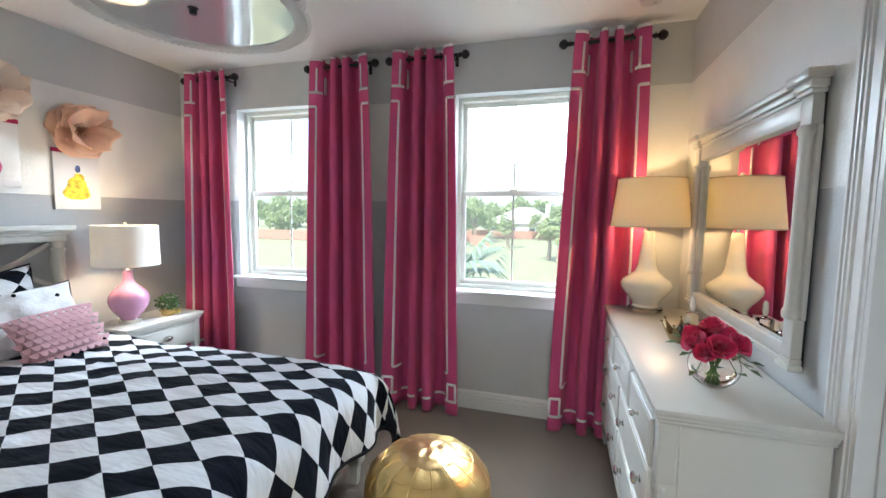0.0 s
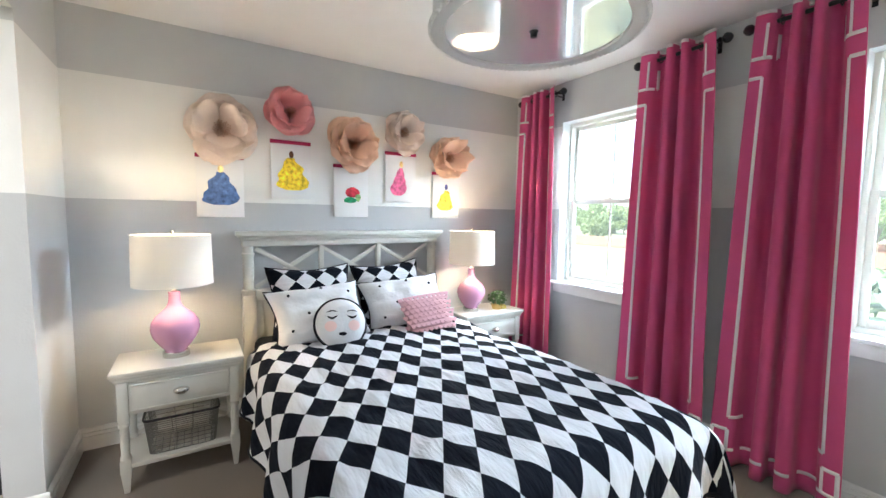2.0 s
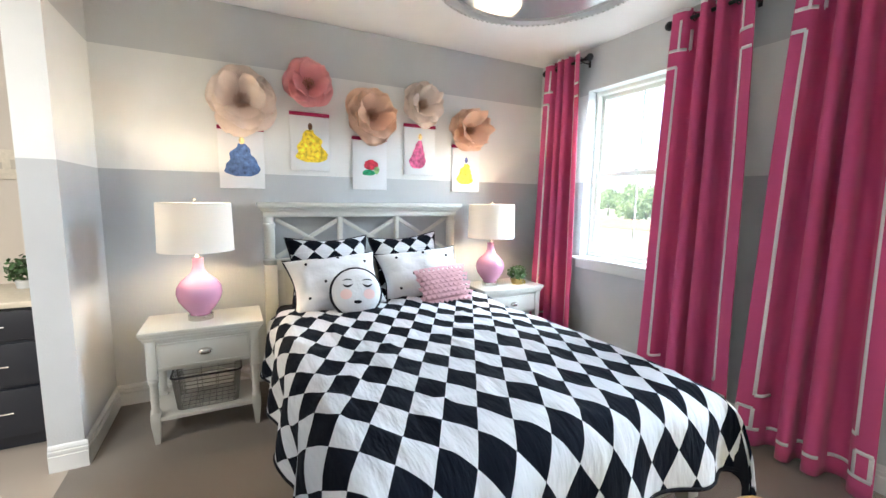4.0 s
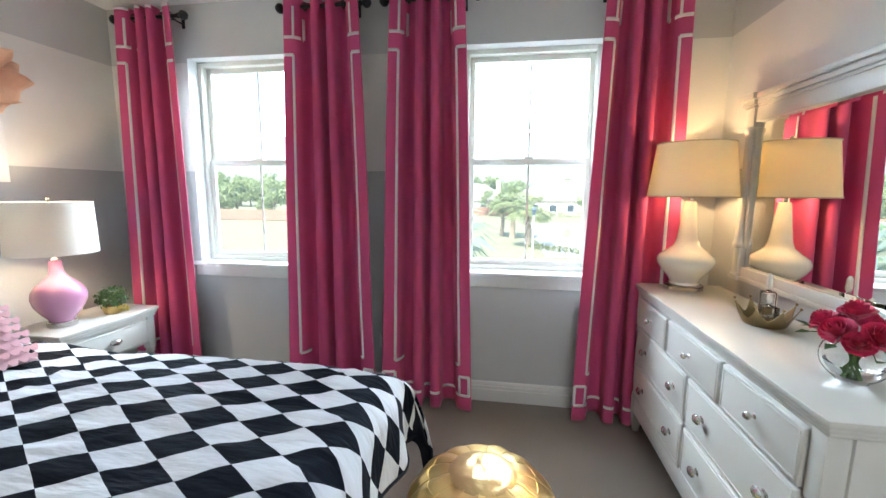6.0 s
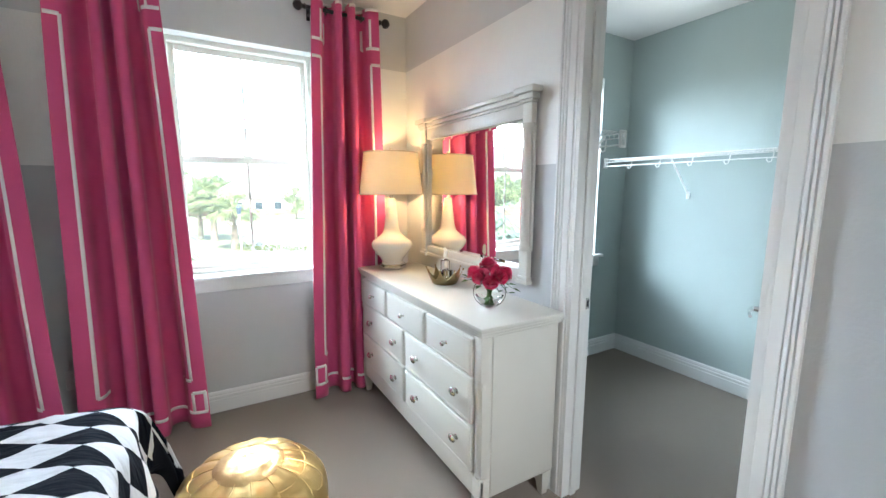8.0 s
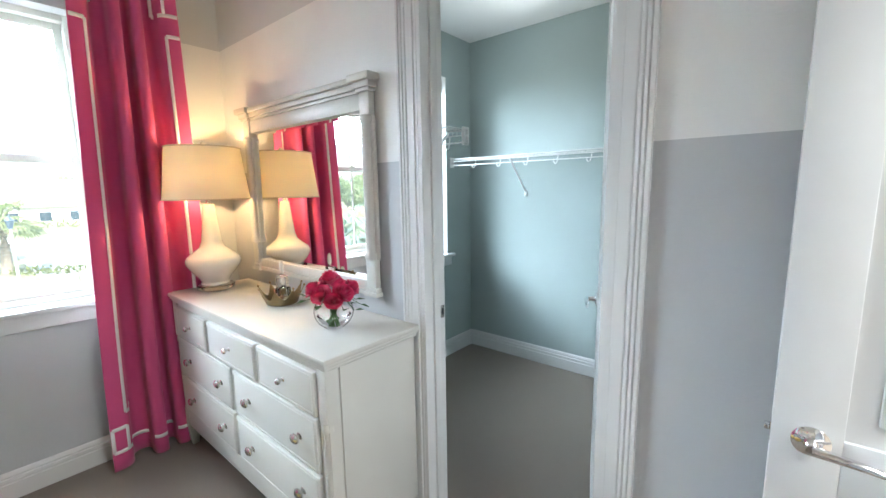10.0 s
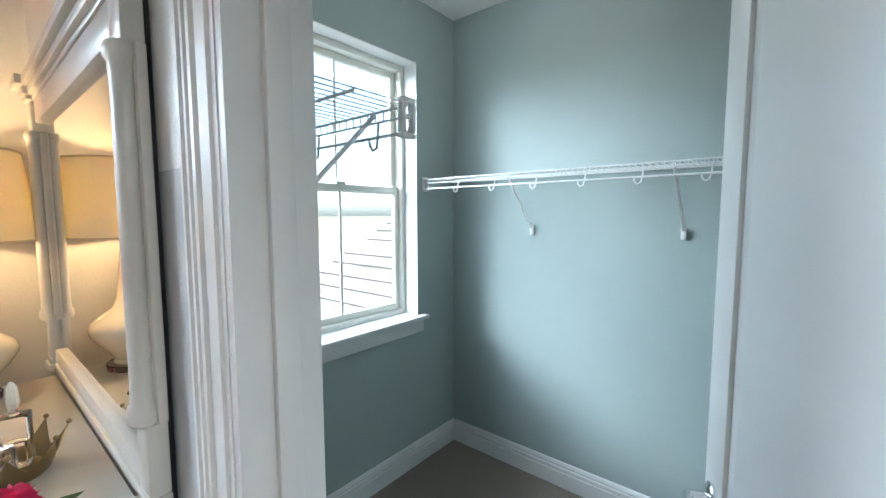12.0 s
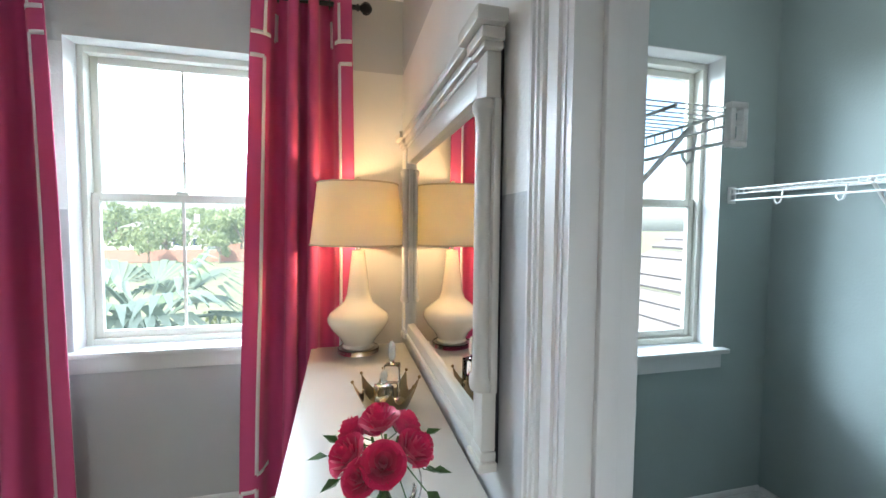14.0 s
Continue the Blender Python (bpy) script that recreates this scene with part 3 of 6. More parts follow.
S_LEN, W_HALF = 2.30, 1.17
db = bmesh.new()
uvl = db.loops.layers.uv.new("cloth")
NU, NV = 150, 150
grid_ = sheet(db, lambda u, v: duvet_point(u * S_LEN, (2 * v - 1) * W_HALF), NU, NV)
coords = {}
for i, row in enumerate(grid_):
    for j, v in enumerate(row):
        coords[v] = (-3.72 + i / NU * S_LEN, YC + (2 * j / NV - 1) * W_HALF)
for f in db.faces:
    for lp in f.loops:
        lp[uvl].uv = coords[lp.vert]
duvet = thing("duvet", "black and white harlequin duvet spread over the bed", "duvet", loc=(-2.8, YC, 0.70))


def onto(parent, ob):
    """Keeps a part that was shaped in world places where it is."""
    ob.matrix_parent_inverse = parent.matrix_world.inverted()
    return ob


bpy.context.view_layer.update()
md = onto(duvet, part("cover", db, DUVET, duvet, angle=180)).modifiers.new("thickness", "SOLIDIFY")
md.thickness, md.offset = 0.008, -1.0
lin = bmesh.new()
sheet(lin, lambda u, v: duvet_point(0.02 + u * (S_LEN - 0.02), (2 * v - 1) * (W_HALF - 0.005)) + Vector((-0.012 * u, -0.012 * (2 * v - 1), -0.020)), 80, 80)
onto(duvet, part("lining", lin, BLACKCLOTH, duvet, "black lining", angle=180))
hem = bmesh.new()
edge = [duvet_point(0.0 + S_LEN * k / 60, -W_HALF) for k in range(61)] + [duvet_point(S_LEN, (2 * k / 60 - 1) * W_HALF) for k in range(1, 61)] + [duvet_point(S_LEN * (1 - k / 60), W_HALF) for k in range(1, 61)]
tube(hem, edge, 0.008, 6)
onto(duvet, part("hem", hem, BLACKCLOTH, duvet, "black corded hem", angle=180))
for sg_ in (-1, 1):
    c_ = duvet_point(S_LEN, sg_ * W_HALF)
    tie = bmesh.new()
    for q in (0.0, 0.05):
        tube(tie, [c_, c_ + Vector((0.01 + q, -sg_ * q, -0.05)), c_ + Vector((0.0 + q * 0.6, -sg_ * 0.02, -0.11))], [0.006, 0.009, 0.007], 6)
    onto(duvet, part("corner_tie", tie, BLACKCLOTH, duvet, "black ribbon tie"))


# pillows
def pillow_bm(w, h, t, pinch=0.25, n=26, wrinkle=0.010, seed=0, uv=False):
    """A stuffed cushion: x across, z up, y thickness."""
    bm = bmesh.new()
    lay = bm.loops.layers.uv.new("cloth")
    co = {}
    for side in (1, -1):
        def f(u, v):
            a, b = 2 * u - 1, 2 * v - 1
            e = max(0.0, (1 - a ** 4) * (1 - b ** 4)) ** 0.55
            ear = 1 - 0.06 * pinch * 4 * ((1 - a * a) * b * b + (1 - b * b) * a * a)
            k = noise.noise(Vector((a * 2.2, b * 2.2, seed + side))) + 0.5 * noise.noise(Vector((a * 6, b * 6, seed + side)))
            return Vector((a * w / 2 * ear, side * (e * t / 2 + wrinkle * k * e), b * h / 2 * ear))
        g = sheet(bm, f, n, n)
        for i, row in enumerate(g):
            for j, v in enumerate(row):
                co[v] = ((i / n - 0.5) * w, (j / n - 0.5) * h)
    for fc in bm.faces:
        for lp in fc.loops:
            lp[lay].uv = co[lp.vert]
    bmesh.ops.remove_doubles(bm, verts=bm.verts, dist=1e-4)
    return bm


def piping(w, h, pinch, r=0.006):
    pts = []
    m = 24
    for k in range(4 * m):
        side, f = divmod(k, m)
        f = 2 * f / m - 1
        a, b = ((f, -1), (1, f), (-f, 1), (-1, -f))[side]
        ear = 1 - 0.06 * pinch * 4 * ((1 - a * a) * b * b + (1 - b * b) * a * a)
        pts.append((a * w / 2 * ear, 0, b * h / 2 * ear))
    return tube(bmesh.new(), pts, r, 6, True)


def cushion(label, loc, rot, w, h, t, material, pipe=None, seed=0, wrinkle=0.010, tufts=(), pinch=0.6, name="pillow"):
    p = thing(name, label, "pillow", "pillows on the bed")
    p.matrix_world = pose(*loc, *rot)
    part("cover", pillow_bm(w, h, t, pinch, wrinkle=wrinkle, seed=seed), material, p, angle=180)
    if pipe:
        part("piping", piping(w, h, pinch), pipe, p, "black piping")
    for a, b in tufts:
        e = max(0.0, (1 - (2 * a / w) ** 4) * (1 - (2 * b / h) ** 4)) ** 0.55
        for s in (-1,):
            tb = bmesh.new()
            bmesh.ops.create_uvsphere(tb, u_segments=10, v_segments=6, radius=0.011)
            bmesh.ops.scale(tb, vec=(1, 0.6, 1), verts=tb.verts)
            bmesh.ops.translate(tb, vec=(a, s * (e * t / 2 + 0.003), b), verts=tb.verts)
            part("tuft", tb, BLACKCLOTH, p, "small black tuft")
    return p


# front of each pillow faces the foot of the bed
cushion("black and white harlequin sham with black piping against the headboard", (-3.90, -2.23, 0.895), (-22, 0, 92), 0.62, 0.56, 0.20, SHAM, BLACKCLOTH, 1)
cushion("black and white harlequin sham with black piping against the headboard", (-3.90, -1.605, 0.895), (-22, -4, 88), 0.59, 0.56, 0.20, SHAM, BLACKCLOTH, 2)
TUFTS = ((-0.2, 0.13), (0.02, 0.15), (0.2, 0.1), (-0.1, -0.02), (0.12, -0.04), (-0.22, -0.12), (0.22, -0.14), (0.0, -0.17))
cushion("white quilted pillow with small black tufts and black piping", (-3.66, -2.24, 0.850), (-38, -3, 93), 0.66, 0.46, 0.22, WHITECLOTH, BLACKCLOTH, 3, 0.030, TUFTS)
cushion("white quilted pillow with small black tufts and black piping", (-3.70, -1.57, 0.855), (-36, -4, 86), 0.69, 0.46, 0.22, WHITECLOTH, BLACKCLOTH, 4, 0.030, TUFTS)
pk = cushion("dusty pink felt cushion covered in overlapping scallops", (-3.47, -1.505, 0.812), (-34, -5, 84), 0.39, 0.29, 0.14, BLUSHCLOTH, None, 5, 0.004)
for r_ in range(8):
    for c_ in range(11):
        a = (c_ - 5 + (0.5 if r_ % 2 else 0)) * 0.037
        b = 0.125 - r_ * 0.036
        if abs(a) > 0.195:
            continue
        sb = bmesh.new()
        e = max(0.0, (1 - (2 * a / 0.42) ** 4) * (1 - (2 * b / 0.30) ** 4)) ** 0.55
        yy = -(e * 0.065 + 0.003)
        top = [sb.verts.new((a + 0.019 * math.cos(k), yy - 0.001, b + 0.014)) for k in (0, math.pi)]
        low = [sb.verts.new((a + 0.019 * math.cos(k), yy - 0.008, b + 0.014 - 0.032 * math.sin(k))) for k in (0.5, 1.05, 1.57, 2.1, 2.64)]
        sb.faces.new([top[0], *low, top[1]])
        solid(sb, 0.003)
        part("scallop", sb, BLUSHCLOTH, pk)

# round cushion with a drawn face: plain printed shapes
face = thing("round_pillow", "round white cushion with a simple printed face and black back", "pillow", "pillows on the bed")
face.matrix_world = pose(-3.46, -2.160, 0.826, -26, 3, 82)
FR = 0.162


def face_depth(x, z):
    q = min(1.0, (x * x + z * z) / FR / FR)
    return 0.070 * (1 - q * q) ** 0.5


def disc_side(s):
    bm = bmesh.new()
    lathe(bm, [(FR * math.sin(k * math.pi / 24), face_depth(FR * math.sin(k * math.pi / 24), 0)) for k in range(13)], 40, (0, 0, 0), Matrix.Rotation(radians(90 * s), 3, "X"))
    return bm


part("cover", disc_side(1), WHITECLOTH, face, angle=180)
part("back", disc_side(-1), BLACKCLOTH, face, "black back", angle=180)
part("rim", tube(bmesh.new(), [(FR * math.cos(k * math.pi / 24), 0, FR * math.sin(k * math.pi / 24)) for k in range(48)], 0.013, 8, True), BLACKCLOTH, face, "black rim")
CHEEK = mat("printed_blush", (0.80, 0.58, 0.56), 0.85)


def printed(pts, lift=0.003):
    bm = bmesh.new()
    c = (sum(p[0] for p in pts) / len(pts), sum(p[1] for p in pts) / len(pts))
    cv = bm.verts.new((c[0], -face_depth(*c) - lift, c[1]))
    ring = [bm.verts.new((x, -face_depth(x, z) - lift, z)) for x, z in pts]
    for i in range(len(ring)):
        bm.faces.new((cv, ring[i], ring[(i + 1) % len(ring)]))
    return bm


def stroke(pts, w):
    up = [(x, z + w * math.sin(math.pi * i / (len(pts) - 1)) + 0.001) for i, (x, z) in enumerate(pts)]
    return printed(up + pts[::-1], 0.004)


for sx in (-1, 1):
    part("printed_cheek", printed([(sx * 0.074 + 0.038 * math.cos(k * 0.393), -0.028 + 0.034 * math.sin(k * 0.393)) for k in range(16)]), CHEEK, face, "pale pink printed cheek")
    part("printed_eye", stroke([(sx * 0.064 + t_ * 0.036, 0.040 - 0.016 * (1 - t_ * t_)) for t_ in (-1, -0.6, -0.2, 0.2, 0.6, 1)], -0.010), BLACKCLOTH, face, "black printed lash line")
    part("printed_brow", stroke([(sx * 0.064 + t_ * 0.036, 0.062 + 0.010 * (1 - t_ * t_)) for t_ in (-1, -0.6, -0.2, 0.2, 0.6, 1)], 0.003), BLACKCLOTH, face)
part("printed_mouth", printed([(0.026 * math.cos(k * 0.524), -0.078 + 0.013 * math.sin(k * 0.524) * (1 if k > 6 else 0.8)) for k in range(12)]), BLACKCLOTH, face, "black printed mouth")

# ---- bedside ----
def nightstand(xc, yc, label):
    ns = thing("nightstand", label, "nightstand", "nightstands beside the bed", loc=(xc, yc, 0))
    w, d = 0.292, 0.185  # half width, half depth; front towards +x
    tp = bmesh.new()
    box(tp, -d - 0.01, d + 0.020, -w - 0.030, w + 0.030, 0.662, 0.685, 0.005)
    box(tp, -d - 0.01, d + 0.012, -w - 0.020, w + 0.020, 0.645, 0.662, 0.004)
    box(tp, -d - 0.01, d + 0.004, -w - 0.010, w + 0.010, 0.625, 0.645, 0.004)
    part("top", tp, CREAM, ns, "moulded top")
    cb = bmesh.new()
    box(cb, -d, d - 0.012, -w, w, 0.44, 0.625, 0.003)
    part("case", cb, CREAM, ns)
    dw = part("drawer", B(d - 0.012, d, -w + 0.055, w - 0.055, 0.462, 0.606, 0.004), CREAM, ns)
    fr_ = bmesh.new()
    for a, b, c, e in ((-w + 0.055, w - 0.055, 0.598, 0.606), (-w + 0.055, w - 0.055, 0.462, 0.470), (-w + 0.055, -w + 0.063, 0.470, 0.598), (w - 0.063, w - 0.055, 0.470, 0.598)):
        box(fr_, d, d + 0.004, a, b, c, e, 0.0015)
    part("bead", fr_, CREAM, dw)
    pb = bmesh.new()
    lathe(pb, [(0.0, 0.026), (0.020, 0.024), (0.034, 0.016), (0.040, 0.0)], 20, (d + 0.004, 0, 0.535), Matrix.Rotation(radians(90), 3, "Y"), 0.55, 1.0)
    part("pull", pb, STEEL, dw, "nickel cup pull")
    for sx in (-1, 1):
        for sy in (-1, 1):
            lg = bmesh.new()
            x, y = sx * (d - 0.025), sy * (w - 0.025)
            box(lg, x - 0.025, x + 0.025, y - 0.025, y + 0.025, 0.40, 0.625, 0.003)
            lathe(lg, [(0.020, 0.40), (0.027, 0.39), (0.027, 0.375), (0.020, 0.365), (0.023, 0.30), (0.020, 0.215), (0.026, 0.205), (0.026, 0.195)], 16, (x, y, 0))
            box(lg, x - 0.025, x + 0.025, y - 0.025, y + 0.025, 0.115, 0.195, 0.003)
            lathe(lg, [(0.0, 0.0), (0.017, 0.0), (0.032, 0.115)], 4, (x, y, 0), Matrix.Rotation(radians(45), 3, "Z"))
            part("leg", lg, CREAM, ns)
    part("shelf", B(-d + 0.01, d - 0.005, -w + 0.01, w - 0.01, 0.140, 0.165, 0.004), CREAM, ns)
    for s in (1, -1):
        bm = bmesh.new()
        L = math.hypot(2 * w - 0.1, 0.24)
        box(bm, -0.006, 0.006, -L / 2, L / 2, -0.012, 0.012, 0.002)
        bm.transform(Matrix.Translation((-d + 0.012 + 0.007 * (s + 1), 0, 0.30)) @ Matrix.Rotation(s * math.atan2(0.24, 2 * w - 0.1), 4, "X"))
        part("back_brace", bm, CREAM, ns, "crossed brace at the back")
    return ns


nightstand(-3.745, -3.052, "cream painted nightstand with one drawer and an open shelf")
nightstand(-3.855, -0.687, "cream painted nightstand in the corner by the curtain")

WIRE = mat("grey_wire", (0.22, 0.22, 0.21), 0.4, 0.7, stain=0.1)
bk = thing("wire_basket", "grey metal mesh basket on the nightstand shelf", "basket", loc=(-3.72, -3.052, 0.165))


def basket_ring(z, g):
    hx_, hy = 0.115 + g, 0.165 + g
    r = 0.03
    pts = []
    for cx, cy, a0 in ((hx_ - r, hy - r, 0), (-hx_ + r, hy - r, 90), (-hx_ + r, -hy + r, 180), (hx_ - r, -hy + r, 270)):
        for a in (0, 30, 60, 90):
            pts.append((cx + r * math.cos(radians(a0 + a)), cy + r * math.sin(radians(a0 + a)), z))
    return pts


for k in range(9):
    z = 0.006 + k * 0.025
    part("wire", tube(bmesh.new(), basket_ring(z, 0.02 * k / 8), 0.0022, 5, True), WIRE, bk)
base_r, top_r = basket_ring(0.006, 0), basket_ring(0.206, 0.02)
wb = bmesh.new()
for k in range(16):
    for f in (0.0, 0.33, 0.66):
        j = (k + 1) % 16
        a = Vector(base_r[k]).lerp(Vector(base_r[j]), f)
        b = Vector(top_r[k]).lerp(Vector(top_r[j]), f)
        tube(wb, [a, b], 0.0018, 5)
for k in range(-4, 5):
    tube(wb, [(-0.115, k * 0.036, 0.006), (0.115, k * 0.036, 0.006)], 0.0018, 5)
part("uprights", wb, WIRE, bk)
rb = bmesh.new()
tube(rb, basket_ring(0.212, 0.022), 0.007, 8, True)
part("rim", rb, IRON, bk, "thick dark rim")

PINKGLAZE = mat("pink_glazed_ceramic", (0.56, 0.27, 0.42), 0.12, coat=0.6, stain=0.04)
WHITEGLAZE = mat("ivory_glazed_ceramic", (0.80, 0.76, 0.66), 0.14, coat=0.6, stain=0.02)
ACRYLIC = glass_mat("clear_acrylic", (1.0, 0.97, 0.97), 0.02, 1.49)


def shade_mat(name, color, glow, warm):
    """Lit fabric: lets the bulb's light through; the linen itself gives off the lamp's glow."""
    m = bpy.data.materials.new(name)
    m.use_nodes = True
    nt = m.node_tree
    p = nt.nodes["Principled BSDF"]
    p.inputs["Base Color"].default_value = (*color, 1)
    p.inputs["Roughness"].default_value = 0.9
    tr = nt.nodes.new("ShaderNodeBsdfTranslucent")
    tr.inputs["Color"].default_value = (*warm, 1)
    wv = nt.nodes.new("ShaderNodeTexNoise")
    wv.inputs["Scale"].default_value = 160
    tc = nt.nodes.new("ShaderNodeTexCoord")
    nt.links.new(tc.outputs["Object"], wv.inputs["Vector"])
    bp = nt.nodes.new("ShaderNodeBump")
    bp.inputs["Strength"].default_value, bp.inputs["Distance"].default_value = 0.2, 0.002
    nt.links.new(wv.outputs["Fac"], bp.inputs["Height"])
    nt.links.new(bp.outputs[0], p.inputs["Normal"])
    mx = nt.nodes.new("ShaderNodeMixShader")
    mx.inputs[0].default_value = glow
    nt.links.new(p.outputs[0], mx.inputs[1])
    nt.links.new(tr.outputs[0], mx.inputs[2])
    nt.links.new(mx.outputs[0], nt.nodes["Material Output"].inputs[0])
    return m


SHADE_W = shade_mat("white_linen_shade", (0.80, 0.79, 0.76), 0.13, (0.86, 0.80, 0.70))
SHADE_Y = shade_mat("ivory_linen_shade", (0.80, 0.77, 0.66), 0.22, (0.90, 0.80, 0.48))


def shade(bm, r0, z0, r1, z1, t=0.003):
    lathe(bm, [(r0, z0), (r1, z1), (r1 - t, z1), (r0 - t, z0), (r0, z0)], 48)
    bmesh.ops.remove_doubles(bm, verts=bm.verts, dist=1e-5)
    return bm


def shade_ring(bm, r, z):
    return tube(bm, [(r * math.cos(k * math.pi / 24), r * math.sin(k * math.pi / 24), z) for k in range(48)], 0.004, 6, True)


def pink_lamp(x, y, label):
    l = thing("table_lamp", label, "table lamp", "bedside lamps", loc=(x, y, 0.685))
    part("base", lathe(bmesh.new(), [(0, 0), (0.070, 0), (0.070, 0.030), (0.066, 0.034), (0, 0.034)], 36), STEEL, l, "brushed nickel base")
    part("body", lathe(bmesh.new(), [(0.055, 0.034), (0.062, 0.045), (0.090, 0.080), (0.118, 0.125), (0.128, 0.170), (0.122, 0.210), (0.098, 0.248), (0.066, 0.275), (0.042, 0.300), (0.032, 0.330), (0.030, 0.375), (0.033, 0.388), (0, 0.388)], 40), PINKGLAZE, l, "glossy pink ceramic gourd body")
    nk = bmesh.new()
    lathe(nk, [(0.014, 0.388), (0.016, 0.395), (0.012, 0.402), (0.012, 0.43), (0.018, 0.44), (0.018, 0.47), (0, 0.472)], 16)
    tube(nk, [(0, 0, 0.47), (0.05, 0, 0.50), (0.055, 0, 0.62), (0, 0, 0.728)], 0.0025, 6)
    tube(nk, [(0, 0, 0.47), (-0.05, 0, 0.50), (-0.055, 0, 0.62), (0, 0, 0.728)], 0.0025, 6)
    for a in (0.3, 2.4, 4.5):
        tube(nk, [(0, 0, 0.722), (0.197 * math.cos(a), 0.197 * math.sin(a), 0.722)], 0.002, 5)
    part("fitting", nk, STEEL, l)
    sh = part("shade", shade(bmesh.new(), 0.206, 0.432, 0.200, 0.725), SHADE_W, l, "white drum shade, lit")
    part("finial", lathe(bmesh.new(), [(0.0, 0.725), (0.010, 0.727), (0.005, 0.735), (0.011, 0.746), (0.0, 0.756)], 14), STEEL, l)
    return l


pink_lamp(-3.745, -3.075, "pink ceramic gourd lamp with a lit white drum shade")
pink_lamp(-3.852, -0.830, "pink ceramic gourd lamp with a lit white drum shade")

LEAFY = mat("boxwood_leaves", (0.05, 0.11, 0.03), 0.5, grain=0.4, scale=60)
GOLDPOT = mat("gold_leafed_pot", (0.55, 0.40, 0.16), 0.35, 0.8, stain=0.2)


def leaf_ball(rnd, c, rx, rz, n, size):
    bm = bmesh.new()
    for _ in range(n):
        d = Vector((rnd.gauss(0, 1), rnd.gauss(0, 1), rnd.gauss(0, 1))).normalized()
        k = rnd.uniform(0.55, 1.08)
        p = Vector((c[0] + d.x * rx * k, c[1] + d.y * rx * k, c[2] + d.z * rz * k))
        q = d.to_track_quat("Z", "Y") @ Euler((rnd.uniform(-0.9, 0.9), rnd.uniform(-0.9, 0.9), rnd.uniform(0, 6.3))).to_quaternion()
        s = size * rnd.uniform(0.7, 1.3)
        vs = [bm.verts.new(p + q @ Vector(o) * s) for o in ((-0.5, 0, 0), (-0.1, 0.33, 0.07), (0.5, 0, 0.02), (-0.1, -0.33, 0.07))]
        bm.faces.new(vs)
    return bm


pl = thing("potted_plant", "small round leafy plant in a low gold pot", "plant", loc=(-3.80, -0.565, 0.685))
part("pot", lathe(bmesh.new(), [(0, 0), (0.045, 0), (0.055, 0.03), (0.052, 0.05), (0.045, 0.052), (0, 0.045)], 18), GOLDPOT, pl)
part("leaves", leaf_ball(random.Random(3), (0, 0, 0.10), 0.085, 0.075, 420, 0.024), LEAFY, pl, smooth=False)
sprig = leaf_ball(random.Random(5), (0.06, 0.02, 0.03), 0.035, 0.022, 60, 0.018)
part("sprig", sprig, mat("yellow_sprig", (0.45, 0.36, 0.05), 0.6), pl, "yellow trailing sprig", smooth=False)

# ---- dresser ----
DX, DA, DB = -0.462, -1.690, -0.185  # front face, ends
dr = thing("dresser", "long cream painted dresser with seven drawers", "dresser")
tp = bmesh.new()
part("top", box(tp, DX - 0.022, -0.012, DA - 0.022, DB + 0.022, 0.916, 0.938, 0.005), CREAM, dr, "moulded top")
for z0, z1, o in ((0.900, 0.916, 0.014), (0.885, 0.900, 0.006)):
    part("top_moulding", B(DX - o, -0.012, DA - o, DB + o, z0, z1, 0.005), CREAM, dr)
cs = bmesh.new()
box(cs, DX + 0.006, -0.02, DA + 0.004, DB - 0.004, 0.13, 0.885, 0.003)
box(cs, DX, DX + 0.02, DA, DB, 0.13, 0.235, 0.004)
part("case", cs, CREAM, dr)
for s, y in ((-1, DA), (1, DB)):
    cl = bmesh.new()
    yy = y - s * 0.028
    box(cl, DX - 0.004, DX + 0.05, yy - 0.028, yy + 0.028, 0.685, 0.885, 0.004)
    lathe(cl, [(0.019, 0.23), (0.025, 0.245), (0.018, 0.26), (0.022, 0.33), (0.023, 0.52), (0.018, 0.64), (0.025, 0.655), (0.025, 0.672), (0.020, 0.685)], 20, (DX + 0.018, yy, 0))
    box(cl, DX - 0.004, DX + 0.05, yy - 0.028, yy + 0.028, 0.13, 0.23, 0.004)
    part("column", cl, CREAM, dr, "turned corner column")
for x in (DX + 0.025, -0.055):
    for y in (DA + 0.032, DB - 0.032):
        fb = bmesh.new()
        lathe(fb, [(0, 0), (0.022, 0), (0.042, 0.13)], 4, (x, y, 0), Matrix.Rotation(radians(45), 3, "Z"))
        part("foot", fb, CREAM, dr, "tapered foot")
for y in (DA + 0.012, DB - 0.012):
    part("side_bead", B(DX + 0.055, DX + 0.060, y - 0.017, y + 0.017, 0.15, 0.89, 0.002), CREAM, dr)


